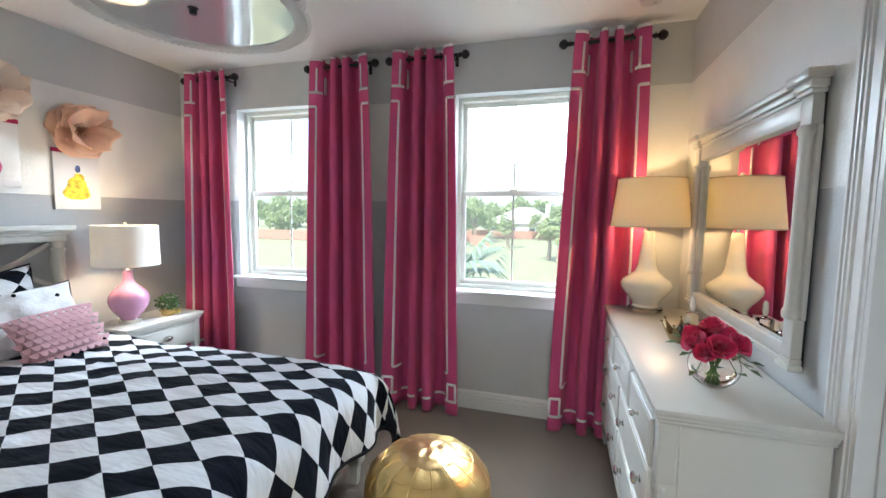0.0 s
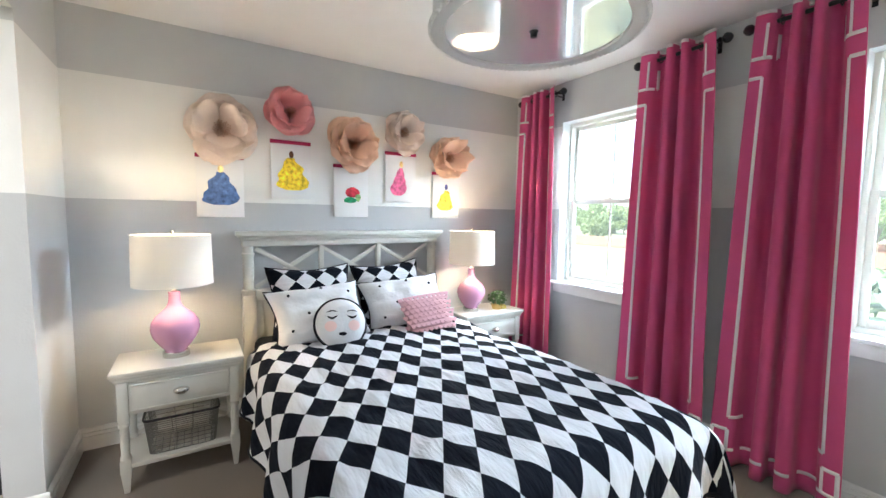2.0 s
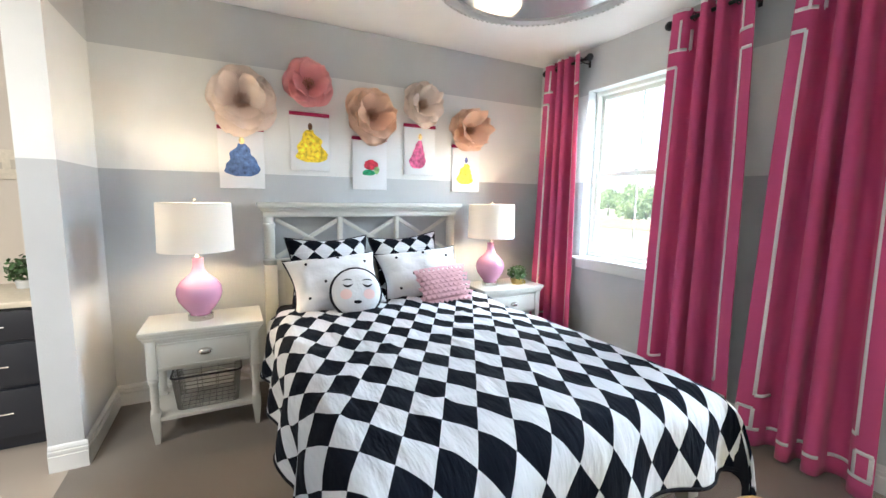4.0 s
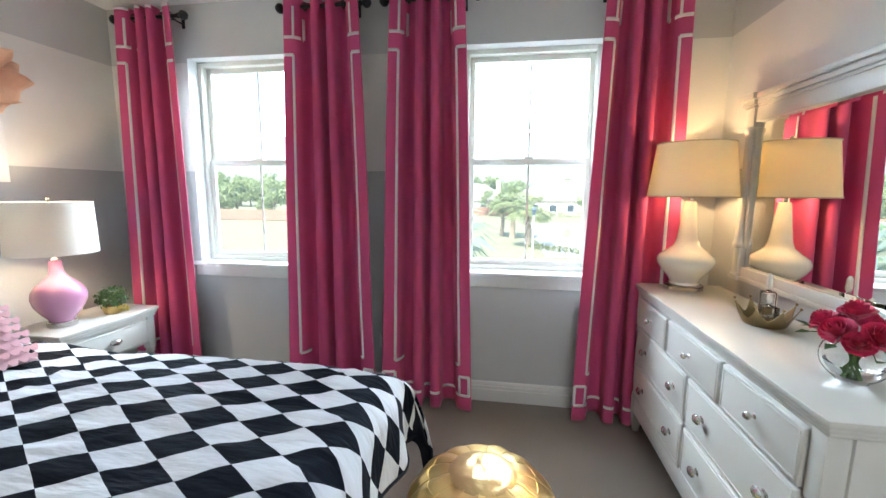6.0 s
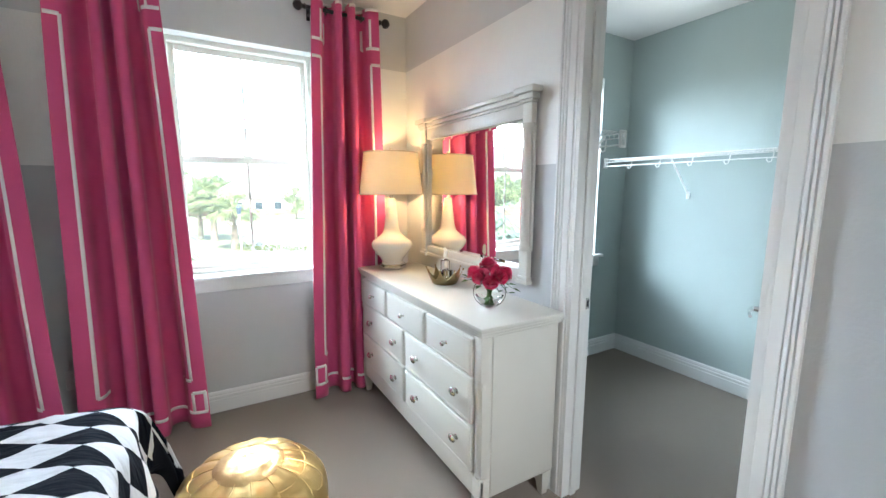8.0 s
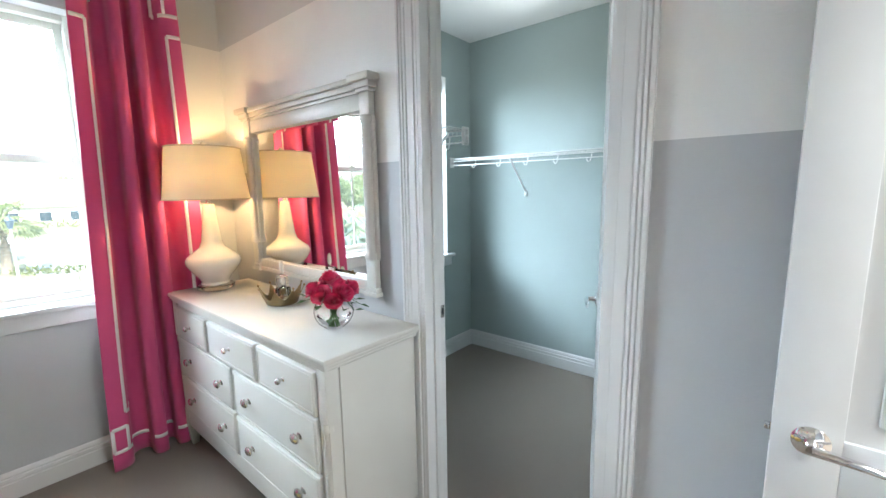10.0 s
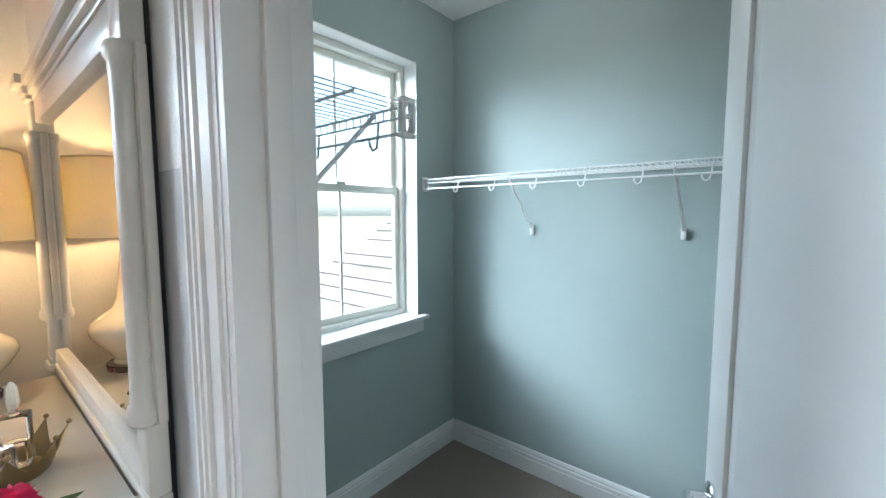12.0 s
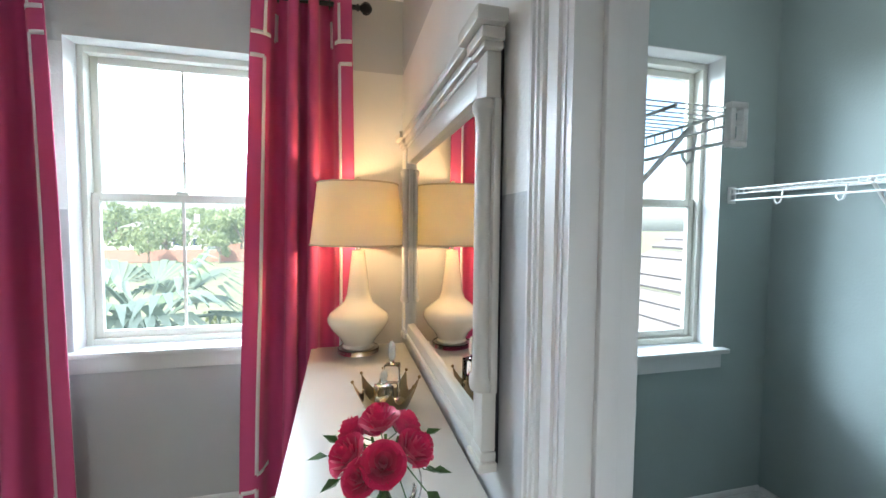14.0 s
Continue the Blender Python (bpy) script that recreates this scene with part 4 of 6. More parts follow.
def drawer(ya, yb, z0, z1, knobs):
    d = part("drawer", B(DX - 0.014, DX + 0.02, ya, yb, z0, z1, 0.005, 3), CREAM, dr)
    bb = bmesh.new()
    i = 0.012
    for a, b, c, e in ((ya + i, yb - i, z1 - i - 0.004, z1 - i), (ya + i, yb - i, z0 + i, z0 + i + 0.004), (ya + i, ya + i + 0.004, z0 + i + 0.004, z1 - i - 0.004), (yb - i - 0.004, yb - i, z0 + i + 0.004, z1 - i - 0.004)):
        box(bb, DX - 0.0165, DX - 0.013, a, b, c, e, 0.001)
    part("bead", bb, CREAM, d)
    for y in knobs:
        kb = bmesh.new()
        lathe(kb, [(0.0, 0.032), (0.013, 0.030), (0.020, 0.023), (0.019, 0.017), (0.008, 0.012), (0.007, 0.004), (0.014, 0.0)], 18, (DX - 0.014, y, (z0 + z1) / 2), Matrix.Rotation(radians(-90), 3, "Y"), *((1.0, 1.35) if len(knobs) > 1 else (0.7, 0.7)))
        part("knob", kb, STEEL, d, "brushed nickel knob")


for ya, yb in ((DA + 0.062, -1.208), (-1.188, -0.687), (-0.667, DB - 0.062)):
    drawer(ya, yb, 0.698, 0.868, [(ya + yb) / 2])
for z0, z1 in ((0.475, 0.690), (0.245, 0.460)):
    drawer(DA + 0.062, -0.947, z0, z1, [-1.51, -1.10])
    drawer(-0.927, DB - 0.062, z0, z1, [-0.81, -0.41])

# ---- mirror over the dresser ----
mr = thing("wall_mirror", "large cream framed wall mirror with pilasters and crown moulding", "mirror")
MA, MB = -1.45, -0.37
MZ = -0.030  # the whole frame hangs this much lower than its own drawing
for y in (MA, MB):
    pb = lathe(bmesh.new(), [(0.030, 1.225), (0.033, 1.235), (0.033, 1.25), (0.026, 1.258), (0.024, 1.30), (0.024, 1.78), (0.026, 1.82), (0.033, 1.828), (0.033, 1.842), (0.028, 1.85)], 20, (-0.038, y, 0), None, 0.75, 1.0)
    sh_ = part("pilaster", pb, CREAM, mr, "slim turned pilaster")
    part("backboard", B(-0.028, -0.012, y - 0.036, y + 0.036, 1.225, 1.85, 0.003), CREAM, sh_)
    part("plinth", B(-0.045, -0.012, y - 0.030, y + 0.030, 1.095, 1.225, 0.004), CREAM, sh_)
    part("foot_moulding", B(-0.048, -0.012, y - 0.034, y + 0.034, 1.075, 1.095, 0.003), CREAM, sh_)
    part("foot_moulding", B(-0.055, -0.012, y - 0.042, y + 0.042, 1.055, 1.075, 0.003), CREAM, sh_)
    part("capital_block", B(-0.045, -0.012, y - 0.032, y + 0.032, 1.85, 1.945, 0.004), CREAM, sh_)
    for z0, z1, o in ((1.945, 1.96, 0.010), (1.96, 1.985, 0.018), (1.985, 2.015, 0.034)):
        part("cap_moulding", B(-0.045 - o, -0.012, y - 0.034 - o, y + 0.034 + o, z0, z1, 0.004), CREAM, sh_)
part("frieze", B(-0.036, -0.012, MA + 0.034, MB - 0.034, 1.875, 1.945, 0.003), CREAM, mr)
for z0, z1, o in ((1.945, 1.96, 0.0), (1.96, 1.985, 0.010), (1.985, 2.010, 0.024)):
    part("crown_moulding", B(-0.040 - o, -0.012, MA + 0.045 + o, MB - 0.045 - o, z0, z1, 0.004), CREAM, mr)
br_ = part("bottom_rail", B(-0.034, -0.012, MA + 0.034, MB - 0.034, 1.078, 1.125, 0.004), CREAM, mr)
part("rail_moulding", B(-0.040, -0.012, MA + 0.034, MB - 0.034, 1.055, 1.078, 0.004), CREAM, br_)
part("backing", B(-0.012, -0.002, MA - 0.02, MB + 0.02, 1.06, 1.99), IRON, mr, "dark backing board")
mr.location.z = MZ
gl = bmesh.new()
y_a, y_b, z_a, z_b = MA + 0.036, MB - 0.036, 1.126, 1.875
outer = [(y_a, z_a), (y_b, z_a), (y_b, z_b), (y_a, z_b)]
inner = [(y_a + 0.022, z_a + 0.022), (y_b - 0.022, z_a + 0.022), (y_b - 0.022, z_b - 0.022), (y_a + 0.022, z_b - 0.022)]
vo = [gl.verts.new((-0.016, y, z)) for y, z in outer]
vi = [gl.verts.new((-0.018, y, z)) for y, z in inner]
gl.faces.new(vi)
for k in range(4):
    gl.faces.new((vo[k], vo[(k + 1) % 4], vi[(k + 1) % 4], vi[k]))
part("mirror_glass", gl, MIRROR, mr, "bevelled mirror glass", smooth=False)

# ---- things on the dresser ----
wl = thing("table_lamp", "ivory glazed ceramic lamp with a lit ivory drum shade", "table lamp", loc=(-0.255, -0.275, 0.938))
part("base", lathe(bmesh.new(), [(0, 0.001), (0.098, 0.001), (0.100, 0.004), (0.100, 0.022), (0.097, 0.025), (0, 0.025)], 40), ACRYLIC, wl, "clear acrylic disc")
part("body", lathe(bmesh.new(), [(0.072, 0.025), (0.078, 0.032), (0.074, 0.045), (0.090, 0.075), (0.125, 0.115), (0.146, 0.150), (0.148, 0.172), (0.136, 0.195), (0.100, 0.222), (0.068, 0.250), (0.055, 0.285), (0.047, 0.350), (0.038, 0.430), (0.031, 0.490), (0.030, 0.500), (0, 0.502)], 44), WHITEGLAZE, wl, "ivory ceramic bottle body")
nk = bmesh.new()
lathe(nk, [(0.012, 0.50), (0.012, 0.56), (0.018, 0.57), (0.018, 0.61), (0, 0.612)], 16)
tube(nk, [(0, 0, 0.56), (0.055, 0, 0.60), (0.06, 0, 0.72), (0, 0, 0.818)], 0.0025, 6)
tube(nk, [(0, 0, 0.56), (-0.055, 0, 0.60), (-0.06, 0, 0.72), (0, 0, 0.818)], 0.0025, 6)
for a in (0.3, 2.4, 4.5):
    tube(nk, [(0, 0, 0.812), (0.186 * math.cos(a), 0.186 * math.sin(a), 0.812)], 0.002, 5)
part("fitting", nk, STEEL, wl)
part("shade", shade(bmesh.new(), 0.225, 0.525, 0.190, 0.818), SHADE_Y, wl, "tapered ivory shade, lit")
tb = bmesh.new()
BAND = mat("shade_trim", (0.55, 0.50, 0.38), 0.8)
part("trim_band", shade_ring(tb, 0.226, 0.527), BAND, wl, "thin darker trim band")
part("trim_band", shade_ring(bmesh.new(), 0.191, 0.816), BAND, wl, "thin darker trim band")
part("finial", lathe(bmesh.new(), [(0.0, 0.818), (0.008, 0.820), (0.006, 0.828), (0.013, 0.838), (0.010, 0.848), (0.0, 0.852)], 14), WHITEGLAZE, wl)

# crown-shaped tray
cw = thing("crown_tray", "antique brass tray shaped like a small crown", "tray", loc=(-0.187, -0.915, 0.938))
cb = bmesh.new()


def crown_wall(u, v):
    a = 2 * math.pi * u
    k = abs(((u * 8) % 1) - 0.5) * 2  # one at the points, nought between
    top = 0.030 + 0.052 * k ** 1.9
    r = 0.076 + 0.042 * (v * top / 0.09)
    return Vector((r * math.cos(a), r * math.sin(a), 0.004 + v * top))


sheet(cb, crown_wall, 96, 6, True)
solid(cb, 0.003)
part("wall", cb, BRASS, cw, "wall with eight points")
part("floor", lathe(bmesh.new(), [(0, 0.0), (0.072, 0.0), (0.078, 0.006), (0, 0.008)], 40), BRASS, cw)
for k in range(8):
    a = 2 * math.pi * k / 8
    sb = bmesh.new()
    bmesh.ops.create_uvsphere(sb, u_segments=10, v_segments=8, radius=0.006)
    bmesh.ops.translate(sb, vec=(0.1145 * math.cos(a), 0.1145 * math.sin(a), 0.091), verts=sb.verts)
    part("bead", sb, BRASS, cw)


def perfume(x, y, w, h, stop, label, tint):
    p = thing("perfume_bottle", label, "bottle", "perfume bottles in the tray", loc=(x - 0.015, y - 0.115, 0.947), rz=random.Random(h).uniform(-20, 20))
    part("bottle", B(-w, w, -w, w, 0, h, 0.006, 3), GLASS, p, "heavy square clear glass")
    part("scent", B(-w + 0.006, w - 0.006, -w + 0.006, w - 0.006, 0.008, h * 0.5, 0.003), glass_mat("scent_" + str(int(h * 1000)), tint, 0, 1.33), p, "pale scent inside")
    part("collar", lathe(bmesh.new(), [(0.010, h), (0.012, h + 0.004), (0.008, h + 0.008), (0.009, h + 0.014), (0, h + 0.014)], 16), GLASS, p)
    st = bmesh.new()
    lathe(st, [(0.0, h + 0.014), (0.009, h + 0.015), (0.013, h + 0.028), (0.011, h + 0.014 + stop * 0.8), (0.004, h + 0.014 + stop), (0, h + 0.014 + stop)], 8)
    part("stopper", st, WHITEGLAZE if stop > 0.035 else CHEEK, p, "faceted stopper", smooth=False)
    return p


perfume(-0.150, -0.770, 0.027, 0.125, 0.066, "square glass perfume bottle with a pale tall stopper", (0.95, 0.95, 0.92))
perfume(-0.185, -0.840, 0.028, 0.080, 0.036, "square glass perfume bottle with a rosy stopper", (0.97, 0.93, 0.88))

# roses in a round glass bowl
vs = thing("vase_of_roses", "round clear glass vase of deep pink roses", "flower vase", loc=(-0.250, -1.450, 0.938))
VR = 0.078
prof = [(0, 0.001), (0.035, 0.001)] + [(VR * math.cos(radians(a)), 0.070 + 0.072 * math.sin(radians(a))) for a in range(-60, 61, 12)] + [(0.038, 0.138)]
part("bowl", solid(lathe(bmesh.new(), prof, 40), -0.003), THINGLASS, vs, "clear glass bowl")
part("water", lathe(bmesh.new(), [(0, 0.010)] + [(0.071 * math.cos(radians(a)), 0.070 + 0.066 * math.sin(radians(a))) for a in range(-62, -9, 8)] + [(0, 0.056)], 32), glass_mat("water", (0.99, 1, 0.99), 0, 1.15), vs)
ROSE = mat("deep_pink_petals", (0.62, 0.025, 0.110), 0.55, grain=0.12, scale=70, stain=0.12, sheen=0.1, sub=0.1)
STEM = mat("rose_stems", (0.10, 0.20, 0.05), 0.5, grain=0.2, scale=60)
rr = random.Random(12)
stm = bmesh.new()
for k in range(9):
    a = k * 0.7
    tube(stm, [(0.020 * math.cos(a + 2), 0.020 * math.sin(a + 2), 0.012), (0.010 * math.cos(a), 0.010 * math.sin(a), 0.075), (0.045 * math.cos(a), 0.045 * math.sin(a), 0.155)], 0.0035, 6)
part("stems", stm, STEM, vs)


def rose_petals(r, rnd):
    """The heart of a rose and, ring by ring, its outer petals."""
    out = []
    for ring, (n, rad, hgt, open_) in enumerate(((3, 0.20, 0.74, 0.0), (4, 0.38, 0.74, 0.05), (5, 0.58, 0.70, 0.14), (6, 0.76, 0.62, 0.28), (7, 0.92, 0.52, 0.50))):
        for k in range(n):
            a0 = 2 * math.pi * k / n + ring * 0.7 + rnd.uniform(-0.2, 0.2)
            half = math.pi / n * 1.45
            def f(u, v):
                a = a0 + (2 * u - 1) * half * (0.55 + 0.45 * v)
                edge = 1 - 0.22 * abs(2 * u - 1) ** 2.5
                rr_ = r * (0.10 + (rad - 0.10) * v ** 0.7 + open_ * 0.22 * v ** 4)
                z = r * (hgt * 1.5 * v * edge - 0.30 * rad - open_ * 0.30 * v ** 3)
                rr_ += r * 0.03 * math.sin(5 * u + k)
                return Vector((rr_ * math.cos(a), rr_ * math.sin(a), z))
            bm = out[0] if ring == 0 and k else bmesh.new()
            sheet(bm, f, 6, 5)
            if not (ring == 0 and k):
                out.append(bm)
    return out


for k, (dx, dy, dz, rad) in enumerate(((-0.060, 0.045, 0.135, 0.046), (-0.075, -0.030, 0.128, 0.048), (-0.010, -0.082, 0.130, 0.048), (0.055, -0.050, 0.136, 0.044), (0.050, 0.045, 0.138, 0.046), (-0.010, 0.002, 0.163, 0.048), (-0.010, 0.085, 0.122, 0.042), (0.078, 0.000, 0.112, 0.040), (-0.055, -0.080, 0.108, 0.040))):
    d = Vector((dx, dy, 0.08)).normalized()
    m_ = Matrix.Translation((dx * 0.92, dy * 0.92, dz + 0.024 + (0.012 if k == 5 else 0))) @ d.to_track_quat("Z", "Y").to_matrix().to_4x4()
    heart = None
    for bm in rose_petals(rad * 0.90, rr):
        bm.transform(m_)
        if heart is None:
            heart = part("rose", bm, ROSE, vs, "deep pink open rose", angle=180)
        else:
            part("petal", bm, ROSE, heart, angle=180)
lf = bmesh.new()
for k in range(14):
    a = k * 2.4 + 0.3
    r_ = 0.088 + 0.03 * rr.random()
    z = 0.105 + rr.uniform(-0.035, 0.05)
    p = Vector((r_ * math.cos(a), r_ * math.sin(a), z))
    d = Vector((math.cos(a), math.sin(a), rr.uniform(-0.5, 0.5))).normalized()
    s = Vector((-d.y, d.x, 0)).normalized()
    L, W_ = 0.044, 0.015
    vv = [lf.verts.new(q) for q in (p, p + d * L * 0.4 + s * W_ + Vector((0, 0, 0.004)), p + d * L, p + d * L * 0.4 - s * W_ + Vector((0, 0, 0.004)))]
    cv = lf.verts.new(p + d * L * 0.45 - Vector((0, 0, 0.002)))
    for i in range(4):
        lf.faces.new((vv[i], vv[(i + 1) % 4], cv))
    tube(lf, [Vector((0.03 * math.cos(a), 0.03 * math.sin(a), 0.15)), p], 0.0015, 5)
part("leaves", lf, LEAFY, vs)

# ---- poufs ----
def pouf(loc, rz, label):
    p = thing("pouf", label, "pouf", "gold poufs at the foot of the bed", loc=loc, rz=rz)
    R, Hh, n = 0.300, 0.425, 14

    def shape(u, v):
        a = 2 * math.pi * u
        # v from the floor's centre over the side to the top disc
        ang = -math.pi / 2 + math.pi * (0.06 + 0.86 * v)
        rr_ = abs(math.cos(ang)) ** 0.62
        zz = math.copysign(abs(math.sin(ang)) ** 0.85, math.sin(ang))
        seam = 0.010 * abs(math.sin(a * n / 2)) ** 0.5
        k = 0.012 * noise.noise(Vector((3 * math.cos(a), 3 * math.sin(a), v * 4)))
        r = (R + seam - 0.012 + k) * rr_
        return Vector((r * math.cos(a), r * math.sin(a), Hh / 2 * (1 + zz) + (k * 0.6 if v > 0.2 else 0)))

    bm = bmesh.new()
    sheet(bm, shape, 112, 22, True)
    part("panelled_cover", bm, GOLD, p, angle=180)
    top = shape(0, 1)
    rt = math.hypot(top.x, top.y) + 0.010
    disc = bmesh.new()

    def dome(u, v):
        a, q = 2 * math.pi * u, 0.02 + 0.98 * v
        k = noise.noise(Vector((3.5 * q * math.cos(a), 3.5 * q * math.sin(a), 2.7)))
        return Vector((rt * q * math.cos(a), rt * q * math.sin(a), Hh + 0.012 * (1 - q * q) - 0.006 * q ** 6 + 0.007 * k * (1 - q ** 4)))

    sheet(disc, dome, 48, 10, True)
    part("top_disc", disc, GOLDDISC, p, "round stitched top disc", angle=180)
    for k in range(n):
        a = (k) / n
        pts = [shape(a, v / 16) * 1.0 for v in range(6, 17)]
        part("seam", tube(bmesh.new(), [q + Vector((0, 0, 0.001)) for q in pts], 0.0022, 5), GOLD, p, "raised stitched seam")
    for ring_v in (0.86, 0.72):
        pts = [shape(k / 56, ring_v - (0.05 * abs(math.sin(k / 56 * math.pi * n)) if ring_v < 0.8 else 0)) + Vector((0, 0, 0.001)) for k in range(56)]
        part("stitching", tube(bmesh.new(), pts, 0.0016, 5, True), GOLD, p, "ring of stitching")
    return p


pouf((-1.335, -1.335, 0), 10, "round gold foil leather pouf with stitched panels")
pouf((-1.56, -1.96, 0), 40, "round gold foil leather pouf beside another pouf")

# ---- curtains ----
def cloth_mat(name, color, through_):
    m = mat(name, color, 0.9, grain=0.05, scale=600, sheen=0.2, stain=0.04)
    nt = m.node_tree
    p = nt.nodes["Principled BSDF"]
    tr = nt.nodes.new("ShaderNodeBsdfTranslucent")
    tr.inputs["Color"].default_value = (color[0] * 1.2, color[1] * 0.9, color[2] * 0.9, 1)
    mx = nt.nodes.new("ShaderNodeMixShader")
    mx.inputs[0].default_value = through_
    nt.links.new(p.outputs[0], mx.inputs[1])
    nt.links.new(tr.outputs[0], mx.inputs[2])
    nt.links.new(mx.outputs[0], nt.nodes["Material Output"].inputs[0])
    return m


CURTAIN = cloth_mat("pink_curtain_cloth", (0.66, 0.095, 0.265), 0.21)
BOUNCE = cloth_mat("white_bounce_sheet", (0.74, 0.72, 0.70), 0.20)


def curtain(top, bottom, rod, seed, label, folds=3):
    """A grommet panel; top and bottom: its left and right ends in x. Its rod is a thing of its own."""
    rnd = random.Random(seed)
    ph = [rnd.uniform(-0.25, 0.25) for _ in range(folds + 2)]
    zt, zb = 2.735, 0.015
    c = thing("curtain", label, "curtain", "pink window curtains")

    def surf(u, v, off=0.0):
        """u across, v from the top (0) to the hem (1); off: metres towards the room."""
        a = top[0] + (top[1] - top[0]) * u
        b = bottom[0] + (bottom[1] - bottom[0]) * u
        x = a + (b - a) * v ** 0.8
        t_ = folds * (u - 0.115 * math.sin(2 * math.pi * u))
        k = int(min(folds, max(0, t_)))
        cw_ = math.cos(2 * math.pi * (t_ + 0.05 * v * ph[k]))
        w = math.copysign(abs(cw_) ** 0.75, cw_) * (0.054 + 0.016 * v)
        w += 0.010 * v * noise.noise(Vector((u * 5, v * 1.5, seed)))
        x += 0.015 * v * noise.noise(Vector((u * 3, v * 2, seed + 7)))
        x += 0.014 * math.sin(4 * math.pi * t_) * (0.5 + 0.5 * v)
        y = -0.098 - w - 0.034 * v - off
        return Vector((x, y, zt + (zb - zt) * v))

    bm = bmesh.new()
    sheet(bm, lambda u, v: surf(u, v), 96, 48)
    cl = part("panel", bm, CURTAIN, c, angle=180)
    md_ = cl.modifiers.new("thickness", "SOLIDIFY")
    md_.thickness, md_.offset = 0.003, 0

    # unseen white sheet, added to keep pink bounce off sill and walls
    lb_ = bmesh.new()
    sheet(lb_, lambda u, v: surf(u, 0.03 + 0.96 * v, -0.006), 96, 40)
    part("lining", lb_, BOUNCE, c, "unseen white sheet added behind the cloth", angle=180)

    W = (top[1] - top[0] + bottom[1] - bottom[0]) / 2 * 1.35  # cloth width

    def tape(u0, z0, u1, z1, wd=0.020):
        """A strip of tape on the cloth from (u0, z0) to (u1, z1), running level or upright."""
        bm = bmesh.new()
        v0, v1 = (zt - z0) / (zt - zb), (zt - z1) / (zt - zb)
        if abs(u0 - u1) < 1e-6:
            hu = wd / W / 2
            n_ = max(2, int(abs(z0 - z1) / 0.05))
            sheet(bm, lambda p, q: surf(min(1, max(0, u0 - hu + 2 * hu * p)), v0 + (v1 - v0) * q, 0.005), 2, n_)
        else:
            hv = wd / (zt - zb) / 2
            n_ = max(3, int(abs(u0 - u1) * 96))
            sheet(bm, lambda p, q: surf(u0 + (u1 - u0) * p, v0 - hv + 2 * hv * q, 0.005), n_, 1)
        solid(bm, 0.0015)
        part("tape", bm, TAPE, c, "white woven tape", angle=180)

    iu = 0.085 / W
    for s in (0, 1):
        def U(k):
            return k if s == 0 else 1 - k
        a, b = U(0.012), U(iu * 1.9)
        m_ = U(iu * 1.0)
        # upright line with a key at each end
        tape(m_, 2.36, m_, 0.33)
        tape(U(0.008), 2.36, m_, 2.36)
        tape(m_, 2.66, m_, 2.47)
        tape(U(0.008), 2.47, b, 2.47)
        tape(b, 2.47, b, 2.60)
        tape(m_, 0.33, b, 0.33)
        tape(a, 0.12, a, 0.25) if s == 0 else tape(U(0.02), 0.12, U(0.02), 0.25)
        tape(a, 0.25, m_, 0.25)
        tape(m_, 0.25, m_, 0.12)
        tape(a, 0.12, U(0.5), 0.12)
    tape(0.0, zt - 0.011, 1.0, zt - 0.011)
    # grommets where the cloth swings over the rod
    for k in range(2 * folds):
        u = (k + 0.5) / (2 * folds)
        p = surf(u, (zt - 2.67) / (zt - zb), 0.0)
        g = bmesh.new()
        tube(g, [(p.x, -0.098 + 0.024 * math.cos(q * math.pi / 8), 2.672 + 0.024 * math.sin(q * math.pi / 8)) for q in range(16)], 0.004, 6, True)
        part("grommet", g, IRON, c, "black metal grommet")
    return c


def curtain_rod(xa, xb, label, z=2.672):
    r = thing("curtain_rod", label, "curtain rod", "black curtain rods", loc=(0, 0, 0))
    part("rod", tube(bmesh.new(), [(xa, -0.098, z), (xb, -0.098, z)], 0.0125, 14), IRON, r)
    for s, x in ((-1, xa), (1, xb)):
        m = Matrix.Rotation(radians(90 * s), 3, "Y")
        f = lathe(bmesh.new(), [(0.0125, 0.0), (0.018, 0.003), (0.018, 0.010), (0.011, 0.016), (0.017, 0.024), (0.030, 0.036), (0.033, 0.050), (0.026, 0.066), (0.012, 0.078), (0, 0.081)], 10, (x, -0.098, z), m)
        part("finial", f, IRON, r, "faceted black finial", smooth=False)
        b = bmesh.new()
        xx = x - s * 0.035
        box(b, xx - 0.012, xx + 0.012, -0.008, -0.001, z - 0.05, z + 0.035, 0.002)
        tube(b, [(xx, -0.006, z - 0.02), (xx, -0.060, z - 0.022), (xx, -0.098, z - 0.016)], 0.006, 8)
        part("bracket", b, IRON, r)
    return r


ROD = "short black iron curtain rod with faceted finials"
for xa, xb in ((-4.015, -3.56), (-2.745, -2.245), (-2.030, -1.535), (-0.760, -0.255)):
    curtain_rod(xa, xb, ROD)
CL = "bright pink curtain panel edged with a white Greek-key tape"
curtain((-4.00, -3.575), (-4.05, -3.49), None, 1, CL)
curtain((-2.735, -2.24), (-2.79, -2.14), None, 2, CL)
curtain((-2.025, -1.565), (-2.10, -1.475), None, 3, CL)
curtain((-0.735, -0.280), (-0.825, -0.255), None, 4, CL)

